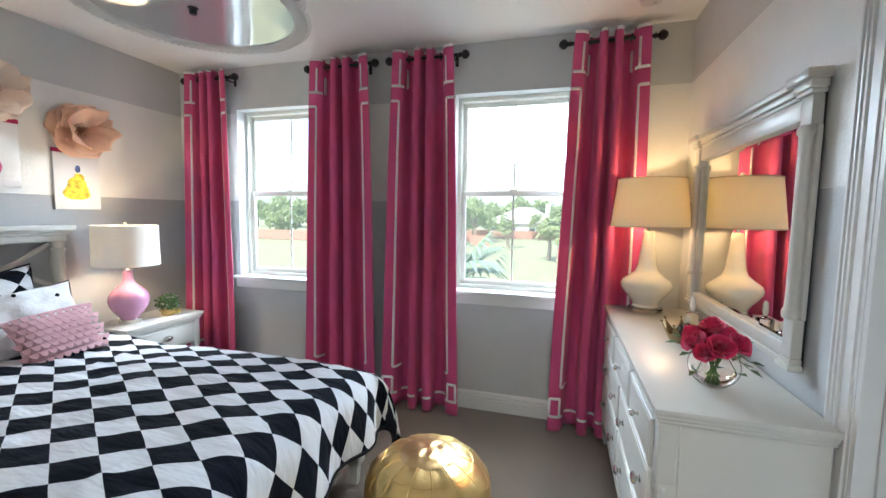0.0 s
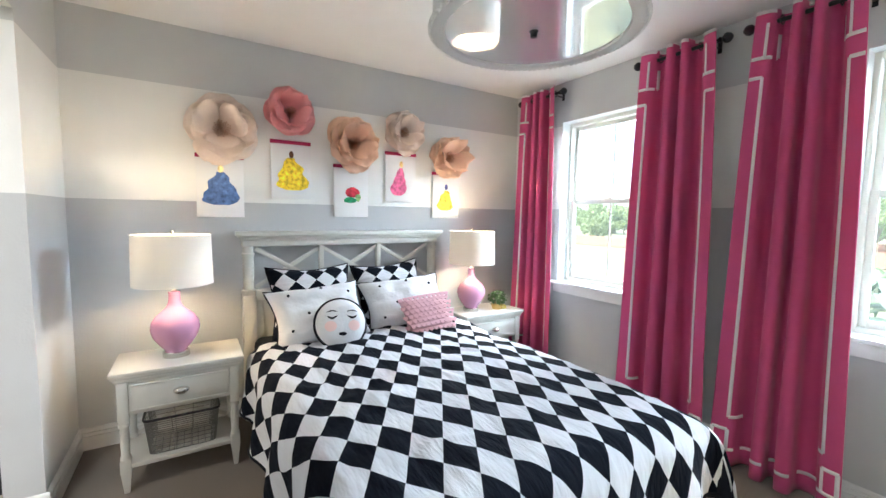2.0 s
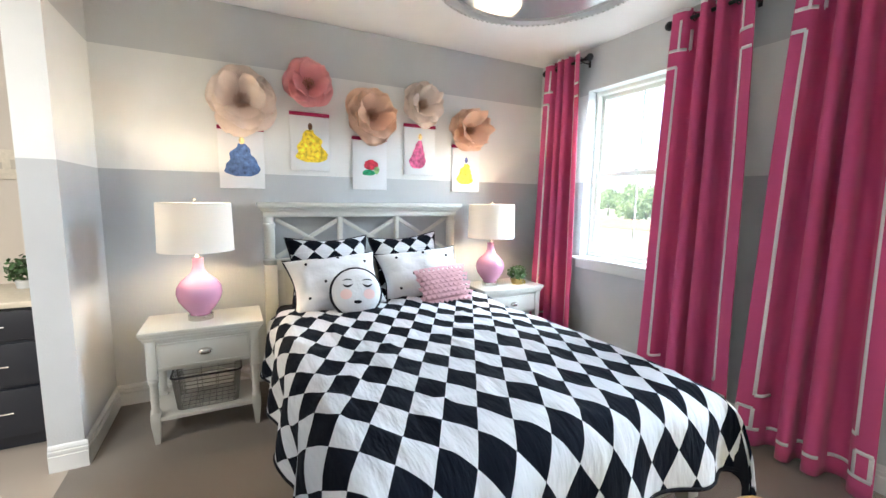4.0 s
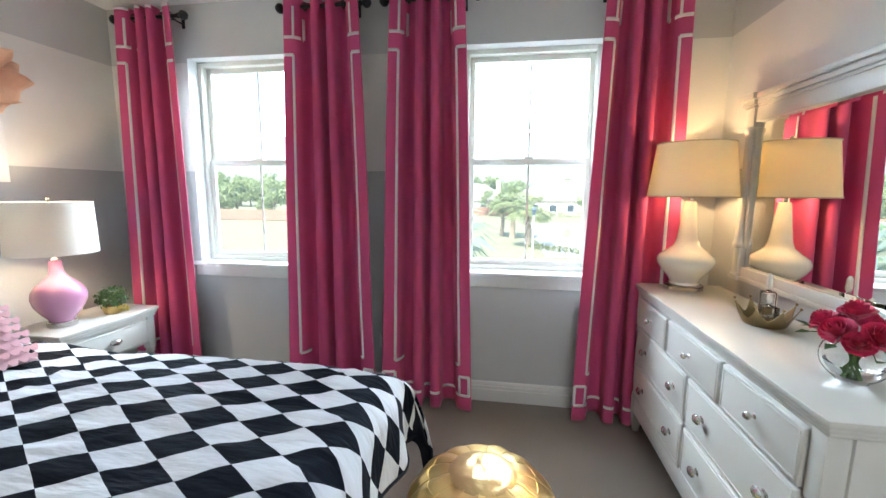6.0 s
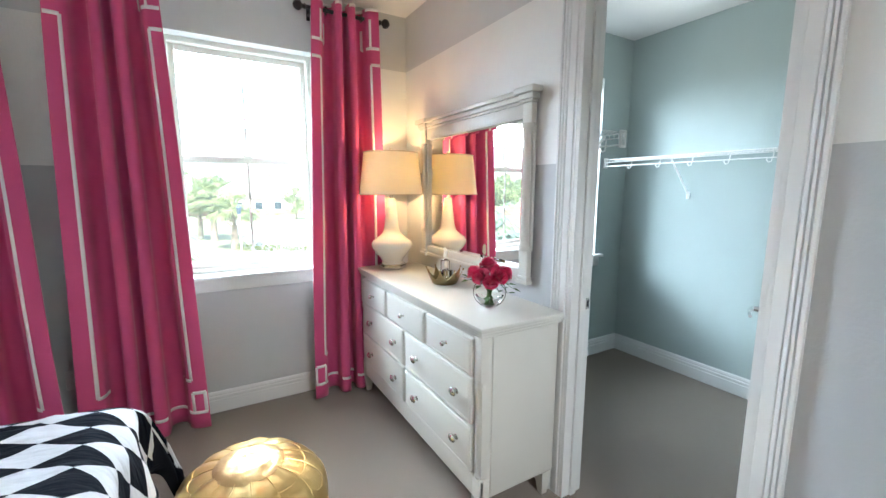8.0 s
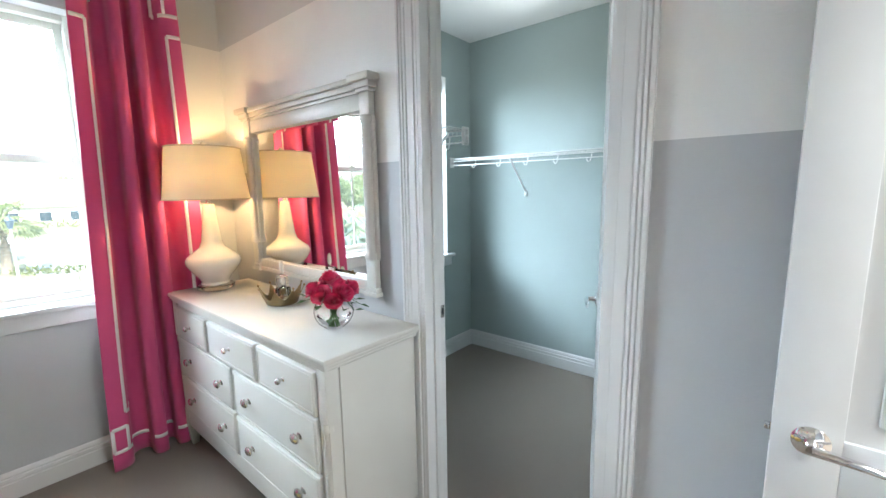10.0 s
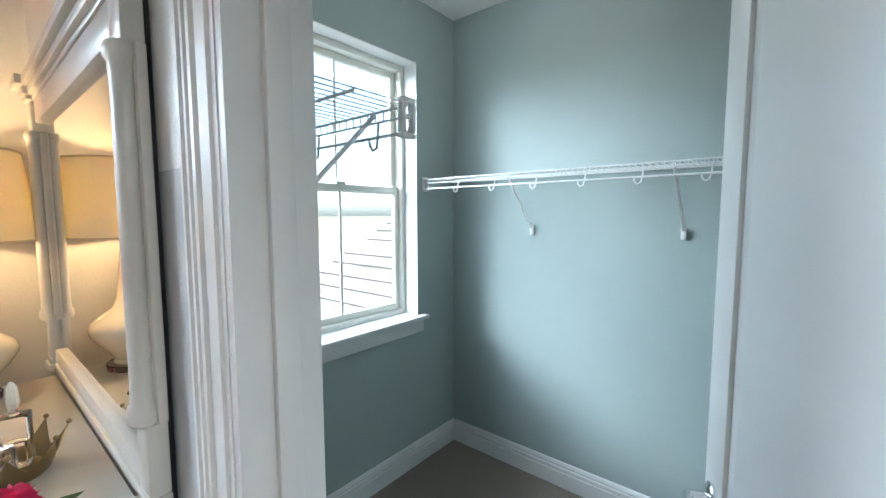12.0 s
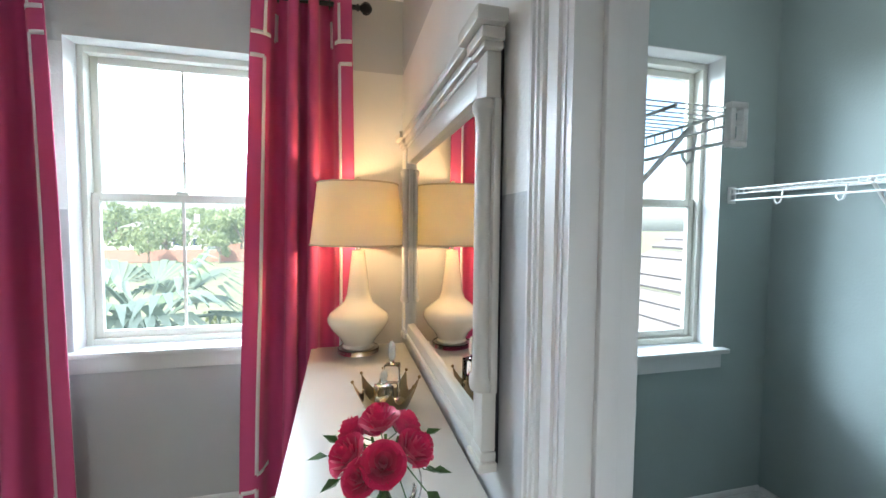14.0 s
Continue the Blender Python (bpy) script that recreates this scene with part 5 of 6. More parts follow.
# ---- drum pendant ----
pd = thing("pendant_light", "large drum pendant with a beaded rim and glossy diffuser, unlit", "ceiling light", loc=(-2.04, -1.87, 2.225))
DR = 0.375
SHELL = mat("drum_shade_fabric", (0.70, 0.69, 0.67), 0.8, grain=0.04, scale=200)
part("drum", lathe(bmesh.new(), [(DR, 0.0), (DR, 0.24), (DR - 0.004, 0.24), (DR - 0.004, 0.0), (DR, 0.0)], 72), SHELL, pd)
part("rim", lathe(bmesh.new(), [(DR + 0.004, 0.010), (DR + 0.004, -0.006), (DR - 0.040, -0.006), (DR - 0.046, 0.004), (DR - 0.044, 0.012)], 72), SHELL, pd, "flat fabric rim")
bb = bmesh.new()
for k in range(104):
    a = 2 * math.pi * k / 104
    r_ = bmesh.ops.create_icosphere(bb, subdivisions=1, radius=0.011)
    bmesh.ops.translate(bb, vec=((DR + 0.008) * math.cos(a), (DR + 0.008) * math.sin(a), 0.0), verts=r_["verts"])
part("bead_ring", bb, mat("pearly_bead", (0.78, 0.77, 0.74), 0.25), pd, "ring of pearly beads")
DIFF = mat("glossy_white_diffuser", (0.76, 0.76, 0.75), 0.02, metal=0.0, spec=1.0, coat=1.0)
DIFF.node_tree.nodes["Principled BSDF"].inputs["IOR"].default_value = 2.6
part("diffuser", lathe(bmesh.new(), [(0, 0.002), (DR - 0.044, 0.002), (DR - 0.044, 0.010), (0, 0.010)], 72), DIFF, pd, "mirror-glossy diffuser disc", smooth=False)
part("finial", lathe(bmesh.new(), [(0, -0.022), (0.012, -0.020), (0.013, -0.004), (0.018, 0.001), (0, 0.001)], 18), IRON, pd, "small black finial")
st_ = bmesh.new()
tube(st_, [(0, 0, 0.02), (0, 0, 0.54)], 0.008, 10)
lathe(st_, [(0, 0.56), (0.065, 0.56), (0.065, 0.545), (0.02, 0.53), (0, 0.53)], 24)
part("stem", st_, STEEL, pd)

# ---- wall art: five boards with clips and paper flowers ----
BOARD = mat("white_art_board", (0.80, 0.80, 0.80), 0.6, stain=0.02)
CLIP = mat("crimson_felt", (0.36, 0.012, 0.08), 0.8)
ART_COLORS = ((0.09, 0.16, 0.36), (0.80, 0.58, 0.03), (0.55, 0.03, 0.06), (0.66, 0.13, 0.28), (0.85, 0.66, 0.06))


def wash(name, c):
    return mat(name, c, 0.8, grain=0.55, scale=34, stain=0.35)


def art(k, ya, yb, z0, z1):
    a = thing("art_print", "white board with %s watercolour blot under a crimson bar" % ("a blue", "a yellow", "red and green", "a rose", "a yellow")[k], "art print", "art prints over the bed")
    x = WX
    part("board", B(x + 0.006, x + 0.016, ya, yb, z0, z1, 0.001), BOARD, a)
    part("bar", B(x + 0.004, x + 0.022, ya - 0.003, yb + 0.003, z1 - 0.018, z1 + 0.010, 0.003), CLIP, a, "crimson hanging bar")
    yc, zc = (ya + yb) / 2, (z0 + z1) / 2 - 0.02
    w, h = (yb - ya) * 0.36, (z1 - z0) * 0.58

    def blot(cy, cz, ry, rz, seed, taper, lift):
        bm = bmesh.new()
        cv = bm.verts.new((x + 0.0165 + lift, cy, cz))
        ring = []
        for q in range(40):
            t_ = 2 * math.pi * q / 40
            r = 1 + 0.13 * noise.noise(Vector((2 * math.cos(t_), 2 * math.sin(t_), seed)))
            zz = math.sin(t_) * r
            yy = math.cos(t_) * r * (1 - taper * (zz + 1) / 2)
            ring.append(bm.verts.new((x + 0.0165 + lift, cy + yy * ry, cz + zz * rz)))
        for q in range(40):
            bm.faces.new((cv, ring[q], ring[(q + 1) % 40]))
        return bm

    c = ART_COLORS[k]
    bw, bh = yb - ya, z1 - z0

    def gown(half, lean, zt_, zb_, seed):
        """A bell-shaped wash with an uneven edge, wide at the hem; half: half the hem's width."""
        bm = bmesh.new()
        rows = []
        for q in range(21):
            v = q / 20
            z = zt_ + (zb_ - zt_) * v
            wd = half * (0.20 + 0.80 * min(1, v * 1.3) ** 0.75) * (1 if v < 0.88 else (1 - (v - 0.88) ** 1.5 * 14))
            e = [half * 0.24 * noise.noise(Vector((v * 5, sd, seed))) for sd in (1, 4)]
            mid = yc + lean * v
            rows.append([bm.verts.new((x + 0.0165, mid + (2 * p_ / 8 - 1) * wd + e[0] * (1 - p_ / 8) + e[1] * p_ / 8, z)) for p_ in range(9)])
        for r0, r1 in zip(rows, rows[1:]):
            for p_ in range(8):
                bm.faces.new((r0[p_], r0[p_ + 1], r1[p_ + 1], r1[p_]))
        return bm

    if k == 2:
        part("blot", blot(yc + 0.010, zc + 0.015, bw * 0.23, bh * 0.10, 3, 0.2, 0), wash("red_wash", (0.55, 0.03, 0.06)), a, "red watercolour blot", smooth=False)
        part("blot", blot(yc - 0.01, zc - 0.050, bw * 0.22, bh * 0.058, 5, 0.3, 0.0006), wash("green_wash", (0.03, 0.34, 0.15)), a, "green watercolour blot", smooth=False)
        part("blot", blot(yc + 0.058, zc - 0.030, bw * 0.06, bh * 0.075, 6, -0.6, 0.0003), wash("pale_green_wash", (0.30, 0.50, 0.20)), a, "pale green watercolour blot", smooth=False)
    else:
        half = bw * (0.39, 0.41, 0, 0.26, 0.30)[k]
        part("blot", gown(half, (0.004, 0.012, 0, -0.030, -0.012)[k], z0 + bh * (0.74, 0.72, 0, 0.70, 0.62)[k], z0 + bh * (0.20, 0.15, 0, 0.13, 0.17)[k], k), wash("watercolour_wash", c), a, smooth=False)
        hair = ((0.85, 0.70, 0.35), (0.16, 0.07, 0.03), 0, (0.85, 0.60, 0.25), (0.10, 0.12, 0.30))[k]
        part("blot", blot(yc + 0.002, z0 + bh * (0.79, 0.78, 0, 0.78, 0.70)[k], bw * 0.062, bh * 0.062, k + 9, 0.1, 0.0008), wash("small_wash", hair), a, smooth=False)
    return a


art(0, -2.941, -2.641, 1.511, 1.945)
art(1, -2.453, -2.160, 1.660, 2.092)
art(2, -1.974, -1.680, 1.522, 1.945)
art(3, -1.518, -1.221, 1.663, 2.088)
art(4, -1.041, -0.745, 1.522, 1.943)


def petal_mat(name, c):
    m = mat(name, c, 0.75, grain=0.05, scale=90, stain=0.10)
    nt = m.node_tree
    tr = nt.nodes.new("ShaderNodeBsdfTranslucent")
    tr.inputs["Color"].default_value = (*c, 1)
    mx = nt.nodes.new("ShaderNodeMixShader")
    mx.inputs[0].default_value = 0.42
    nt.links.new(nt.nodes["Principled BSDF"].outputs[0], mx.inputs[1])
    nt.links.new(tr.outputs[0], mx.inputs[2])
    nt.links.new(mx.outputs[0], nt.nodes["Material Output"].inputs[0])
    return m


PEACH = petal_mat("peach_crepe_paper", (0.95, 0.72, 0.56))
BLUSH = petal_mat("blush_crepe_paper", (0.95, 0.84, 0.76))
ROSEP = petal_mat("rose_crepe_paper", (0.92, 0.50, 0.52))
STAMEN = mat("brown_stamens", (0.50, 0.27, 0.15), 0.8, grain=0.4, scale=300)


def paper_flower(y, z, r, material, color, seed):
    rnd = random.Random(seed)
    f = thing("paper_flower", "large %s paper flower with cupped petals and brown stamens" % color, "paper flower", "paper flowers over the bed")
    f.matrix_world = pose(WX + 0.002, y, z, 0, 90, 0) @ pose(0, 0, 0, 0, 0, rnd.uniform(0, 360))
    for ring, (n_, reach, rise, cup) in enumerate(((5, 1.0, 0.22, 0.16), (5, 0.86, 0.52, 0.45), (3, 0.68, 0.78, 0.75))):
        for k in range(n_):
            a0 = 2 * math.pi * k / n_ + ring * 0.6 + rnd.uniform(-0.18, 0.18)
            half = r * reach * math.sin(math.pi / n_) * (1.02 if ring < 2 else 0.85)
            tip = rnd.uniform(0.86, 1.10)
            lift = rnd.uniform(-0.03, 0.05)
            ph = rnd.uniform(0, 6)

            def pt(u, v):
                s = 2 * u - 1
                L = r * reach * tip * v
                wide = half * math.sin(math.pi * min(1.0, 0.10 + 0.62 * v)) ** 0.8 * (1 - 0.25 * max(0, v - 0.75) * 4 * abs(s))
                out = L * (1 - 0.10 * s * s * v)
                h = r * (rise * v ** 1.1 + lift * v) + cup * half * s * s * v
                # the lip rolls back
                h -= (0.9 if ring < 2 else 0.3) * r * max(0, v - 0.70) ** 1.3 * (1 - 0.4 * abs(s))
                h += 0.055 * r * math.sin(6 * s + ph) * v ** 3 + 0.012
                return Vector((out * math.cos(a0) - s * wide * math.sin(a0), out * math.sin(a0) + s * wide * math.cos(a0), h))

            bm = bmesh.new()
            sheet(bm, pt, 9, 10)
            solid(bm, 0.0012)
            part("petal", bm, material, f, angle=180)
    sb = bmesh.new()
    for k in range(46):
        a, q = k * 2.399, math.sqrt(k / 46) * r * 0.25
        p0 = Vector((q * 0.5 * math.cos(a), q * 0.5 * math.sin(a), r * 0.10))
        p1 = Vector((q * math.cos(a), q * math.sin(a), r * 0.34 + rnd.uniform(-0.01, 0.01)))
        tube(sb, [p0, p1], 0.0016, 4)
        s_ = bmesh.ops.create_icosphere(sb, subdivisions=1, radius=0.0042)
        bmesh.ops.translate(sb, vec=p1, verts=s_["verts"])
    part("stamens", sb, STAMEN, f, "brown stamens")
    return f


paper_flower(-2.777, 2.127, 0.236, BLUSH, "pale peach", 1)
paper_flower(-2.315, 2.305, 0.190, ROSEP, "rose pink", 2)
paper_flower(-1.823, 2.125, 0.226, PEACH, "peach", 5)
paper_flower(-1.361, 2.262, 0.193, BLUSH, "pale blush", 4)
paper_flower(-0.890, 2.090, 0.218, PEACH, "peach", 7)

# ---- closet ----
WHITEWIRE = mat("white_coated_wire", (0.80, 0.80, 0.78), 0.4)


def wire_shelf(name, wall_x, side, ya, yb, z, braces, label, end_caps):
    """Ventilated wire shelf on a wall of constant x; side: -1 where the shelf reaches towards -x."""
    s = thing(name, label, "wire shelf", "closet wire shelves")
    d = 0.295
    X = lambda k: wall_x + side * k
    for k in (0.012, 0.15, d):
        part("rail", tube(bmesh.new(), [(X(k), ya, z), (X(k), yb, z)], 0.0035, 6), WHITEWIRE, s)
    part("hang_rod", tube(bmesh.new(), [(X(d + 0.004), ya, z - 0.055), (X(d + 0.004), yb, z - 0.055)], 0.0042, 8), WHITEWIRE, s)
    part("rail", tube(bmesh.new(), [(X(d + 0.002), ya, z - 0.022), (X(d + 0.002), yb, z - 0.022)], 0.0028, 6), WHITEWIRE, s)
    n_ = int(abs(yb - ya) / 0.027)
    first = part("cross_wire", tube(bmesh.new(), [(X(0.010), 0, z + 0.004), (X(d - 0.004), 0, z + 0.004), (X(d + 0.003), 0, z - 0.004), (X(d + 0.004), 0, z - 0.024)], 0.0016, 5), WHITEWIRE, s)
    first.location.y = ya
    for k in range(1, n_ + 1):
        o = new("cross_wire", first.data)
        o.parent = s
        o.location.y = ya + (yb - ya) * k / n_
    y = min(ya, yb) + 0.10
    while y < max(ya, yb) - 0.05:
        pts = [(X(d + 0.004), y, z - 0.022), (X(d + 0.004), y + 0.004, z - 0.055), (X(d + 0.006), y + 0.010, z - 0.078), (X(d + 0.006), y + 0.024, z - 0.083), (X(d + 0.006), y + 0.034, z - 0.070), (X(d + 0.004), y + 0.036, z - 0.055)]
        part("hang_loop", tube(bmesh.new(), pts, 0.0035, 6), WHITEWIRE, s)
        y += 0.24
    for y in braces:
        b = bmesh.new()
        a, c = Vector((X(0.012), y, z - 0.285)), Vector((X(d - 0.004), y, z - 0.006))
        t_ = (c - a).normalized()
        box(b, -0.006, 0.006, -0.004, 0.004, 0, (c - a).length, 0.0015)
        b.transform(Matrix.Translation(a) @ t_.to_track_quat("Z", "Y").to_matrix().to_4x4())
        x0, x1 = sorted((X(0.001), X(0.014)))
        box(b, x0, x1, y - 0.011, y + 0.011, z - 0.325, z - 0.270, 0.003)
        part("brace", b, WHITEWIRE, s, "slanting support brace")
    for y in end_caps:
        x0, x1 = sorted((X(d - 0.030), X(d + 0.012)))
        e = bmesh.new()
        for a, b, c, f in ((x0, x1, z + 0.002, z + 0.014), (x0, x1, z - 0.072, z - 0.060), (x0, x0 + 0.012, z - 0.060, z + 0.002), (x1 - 0.012, x1, z - 0.060, z + 0.002), (x0 + 0.012, x1 - 0.012, z - 0.030, z - 0.022)):
            box(e, a, b, y - 0.008, y + 0.008, c, f, 0.003)
        part("end_bracket", e, WHITEWIRE, s, "white plastic end bracket")
    return s


wire_shelf("wire_shelf", CX, -1, -3.13, CY - 0.002, 1.757, (-1.178, -1.938, -2.69), "white wire shelf with hang loops along the closet wall", (CY - 0.010,))
wire_shelf("wire_shelf", 0.12, 1, -1.645, CY - 0.002, 1.782, (-1.54, -0.85), "short white wire shelf ending before the closet window", (-1.650,))

cl_ = thing("ceiling_light", "round frosted closet ceiling light", "ceiling light", loc=(1.28, -1.43, H - 0.005))
part("pan", lathe(bmesh.new(), [(0, 0), (0.075, 0), (0.075, -0.018), (0.068, -0.022), (0, -0.022)], 32), TRIM, cl_)
part("dome", lathe(bmesh.new(), [(0.066, -0.022), (0.062, -0.034), (0.045, -0.048), (0.02, -0.055), (0, -0.056)], 32), mat("frosted_glass", (0.82, 0.82, 0.80), 0.3), cl_, "frosted glass dome")

# smoke alarm, outlet
sa = thing("smoke_alarm", "round white smoke alarm on the ceiling", "smoke alarm", loc=(-0.33, -0.37, H))
part("body", lathe(bmesh.new(), [(0, 0), (0.062, 0), (0.064, -0.012), (0.056, -0.030), (0.030, -0.036), (0, -0.036)], 28), TRIM, sa)
part("button", lathe(bmesh.new(), [(0, -0.039), (0.010, -0.039), (0.011, -0.036)], 14, (0.02, 0, 0)), mat("alarm_button", (0.5, 0.5, 0.5), 0.4), sa)
ot = thing("wall_outlet", "white duplex wall outlet low on the wall", "outlet", loc=(-2.14, 0, 0.40))
part("plate", B(-0.036, 0.036, -0.006, -0.0005, -0.058, 0.058, 0.003), TRIM, ot)
for dz in (-0.02, 0.02):
    part("socket", B(-0.015, 0.015, -0.008, -0.0055, dz - 0.013, dz + 0.013, 0.002), TRIM, ot)

# ---- bathroom beyond the opening ----
NAVY = mat("dark_navy_cabinet_paint", (0.012, 0.014, 0.022), 0.4)
STONE = mat("cream_stone_counter", (0.70, 0.62, 0.48), 0.2, grain=0.06, scale=40, stain=0.06)
vn = thing("vanity_cabinet", "dark navy vanity cabinet with slim bar pulls", "cabinet", loc=(-4.40, -4.55, 0))
part("body", B(0.0, 0.58, -0.69, 0.70, 0.10, 0.84, 0.004), NAVY, vn)
part("toe_kick", B(0.02, 0.50, -0.67, 0.68, 0.0, 0.10), NAVY, vn)
for k in range(3):
    a = -0.68 + k * 0.46
    for z0, z1 in ((0.66, 0.82), (0.40, 0.64), (0.13, 0.38)):
        f_ = part("drawer", B(0.58, 0.60, a, a + 0.445, z0, z1, 0.004), NAVY, vn)
        part("pull", tube(bmesh.new(), [(0.625, a + 0.12, (z0 + z1) / 2), (0.625, a + 0.33, (z0 + z1) / 2)], 0.005, 8), STEEL, f_, "slim steel bar pull")
ct = tagged(part("vanity_counter", B(-4.398, -3.765, -5.26, -3.83, 0.842, 0.875, 0.005), STONE, None), "cream stone vanity counter", "counter")
bp_ = thing("potted_plant", "small leafy plant on the vanity counter", "plant", loc=(-4.20, -4.02, 0.876))
part("pot", lathe(bmesh.new(), [(0, 0), (0.04, 0), (0.05, 0.05), (0.045, 0.052), (0, 0.045)], 16), TRIM, bp_)
part("leaves", leaf_ball(random.Random(8), (0, 0, 0.11), 0.085, 0.085, 300, 0.03), LEAFY, bp_, smooth=False)
sn = thing("wall_sign", "pale wooden wall sign with faint raised bars", "sign", loc=(-4.398, -4.15, 1.63))
part("plank", B(0, 0.015, -0.35, 0.16, -0.09, 0.09, 0.003), mat("pale_sign_wood", (0.60, 0.54, 0.44), 0.7, grain=0.1, scale=50), sn)
for k in range(5):
    part("bar", B(0.015, 0.018, -0.30 + k * 0.09, -0.25 + k * 0.09, -0.03, 0.03 - 0.02 * (k % 2)), mat("sign_lettering", (0.45, 0.40, 0.33), 0.7), sn)

# ---- outside ----
GZ = -3.3
GRASS = mat("sunlit_lawn", (0.165, 0.162, 0.085), 0.9, grain=0.25, scale=6, stain=0.25)
ROAD = mat("pale_concrete_road", (0.28, 0.27, 0.25), 0.9, grain=0.1, scale=8, stain=0.08)
STUCCO = mat("pale_stucco", (0.60, 0.55, 0.48), 0.9, stain=0.05)
ROOFT = mat("pale_roof_tile", (0.19, 0.165, 0.152), 0.8, grain=0.12, scale=5, stain=0.12)
LEAF = mat("tree_leaves", (0.23, 0.26, 0.13), 0.7, grain=0.4, scale=2.0, stain=0.3)
PALM = mat("palm_leaves", (0.18, 0.20, 0.085), 0.6, grain=0.3, scale=3.0)
AGAVE = mat("grey_green_palm_leaves", (0.12, 0.145, 0.10), 0.6, grain=0.2, scale=3.0)
BARK = mat("grey_bark", (0.22, 0.17, 0.12), 0.9, grain=0.3, scale=8, bump=0.6, bump_scale=20)
FENCE = mat("red_brown_fence", (0.26, 0.13, 0.09), 0.85, grain=0.15, scale=6)
DARKGLASS = mat("dark_window_glass", (0.03, 0.04, 0.05), 0.1)

structure("ground", B(-900, 900, 0.9, 900, GZ - 0.5, GZ), GRASS, "wide sunlit lawn reaching the horizon", "lawn", smooth=False)
structure("road", B(1.6, 400, 28, 62, GZ - 0.2, GZ + 0.03), ROAD, "pale sunlit street past the lawn", "road", smooth=False)


def leafy(m, k=0.45):
    """Thin leaves let sunlight through."""
    nt = m.node_tree
    tr = nt.nodes.new("ShaderNodeBsdfTranslucent")
    c = nt.nodes["Principled BSDF"].inputs["Base Color"].default_value
    tr.inputs["Color"].default_value = (c[0] * 1.3, c[1] * 1.4, c[2], 1)
    mx = nt.nodes.new("ShaderNodeMixShader")
    mx.inputs[0].default_value = k
    nt.links.new(nt.nodes["Principled BSDF"].outputs[0], mx.inputs[1])
    nt.links.new(tr.outputs[0], mx.inputs[2])
    nt.links.new(mx.outputs[0], nt.nodes["Material Output"].inputs[0])


for _m in (LEAF, PALM, AGAVE):
    leafy(_m)


def leaf_cloud(bm, c, rx, rz, n, size, rnd):
    for _ in range(n):
        while True:
            p = Vector((rnd.uniform(-1, 1), rnd.uniform(-1, 1), rnd.uniform(-1, 1)))
            if 0.15 < p.length < 1:
                break
        p = Vector((p.x * rx, p.y * rx, p.z * rz)) * (0.75 + 0.4 * noise.noise(p * 2.3 + Vector(c)))
        q = Euler((rnd.uniform(0, 6.3), rnd.uniform(0, 6.3), rnd.uniform(0, 6.3))).to_matrix()
        s = size * rnd.uniform(0.6, 1.5)
        vs = [bm.verts.new(Vector(c) + p + q @ Vector(o) * s) for o in ((-0.5, 0, 0), (0, 0.32, 0.08), (0.5, 0, 0), (0, -0.32, 0.08))]
        bm.faces.new(vs)


def tree(x, y, hgt, spread, seed, label="broad leafy tree beyond the lawn", n=900, size=0.35):
    rnd = random.Random(seed)
    t = thing("tree", label, "tree", "trees beyond the lawn", loc=(x, y, GZ))
    tr = bmesh.new()
    tube(tr, [(0, 0, 0), (0.05, 0.02, hgt * 0.3), (-0.04, 0.05, hgt * 0.65)], [hgt * 0.035, hgt * 0.025, hgt * 0.012], 8)
    cs = []
    for k in range(6):
        a = k * 1.05 + rnd.uniform(-0.3, 0.3)
        e = Vector((math.cos(a) * spread * 0.55, math.sin(a) * spread * 0.55, hgt * rnd.uniform(0.30, 0.78)))
        tube(tr, [(0, 0, hgt * 0.3), e * 0.5 + Vector((0, 0, hgt * 0.18)), e], [hgt * 0.015, hgt * 0.01, hgt * 0.004], 6)
        cs.append(e)
    cs.append(Vector((0, 0, hgt * 0.85)))
    part("trunk", tr, BARK, t)
    cr = bmesh.new()
    for c in cs:
        leaf_cloud(cr, c, spread * rnd.uniform(0.45, 0.7), hgt * rnd.uniform(0.16, 0.27), n // len(cs), size, rnd)
    part("crown", cr, LEAF, t, smooth=False)
    return t


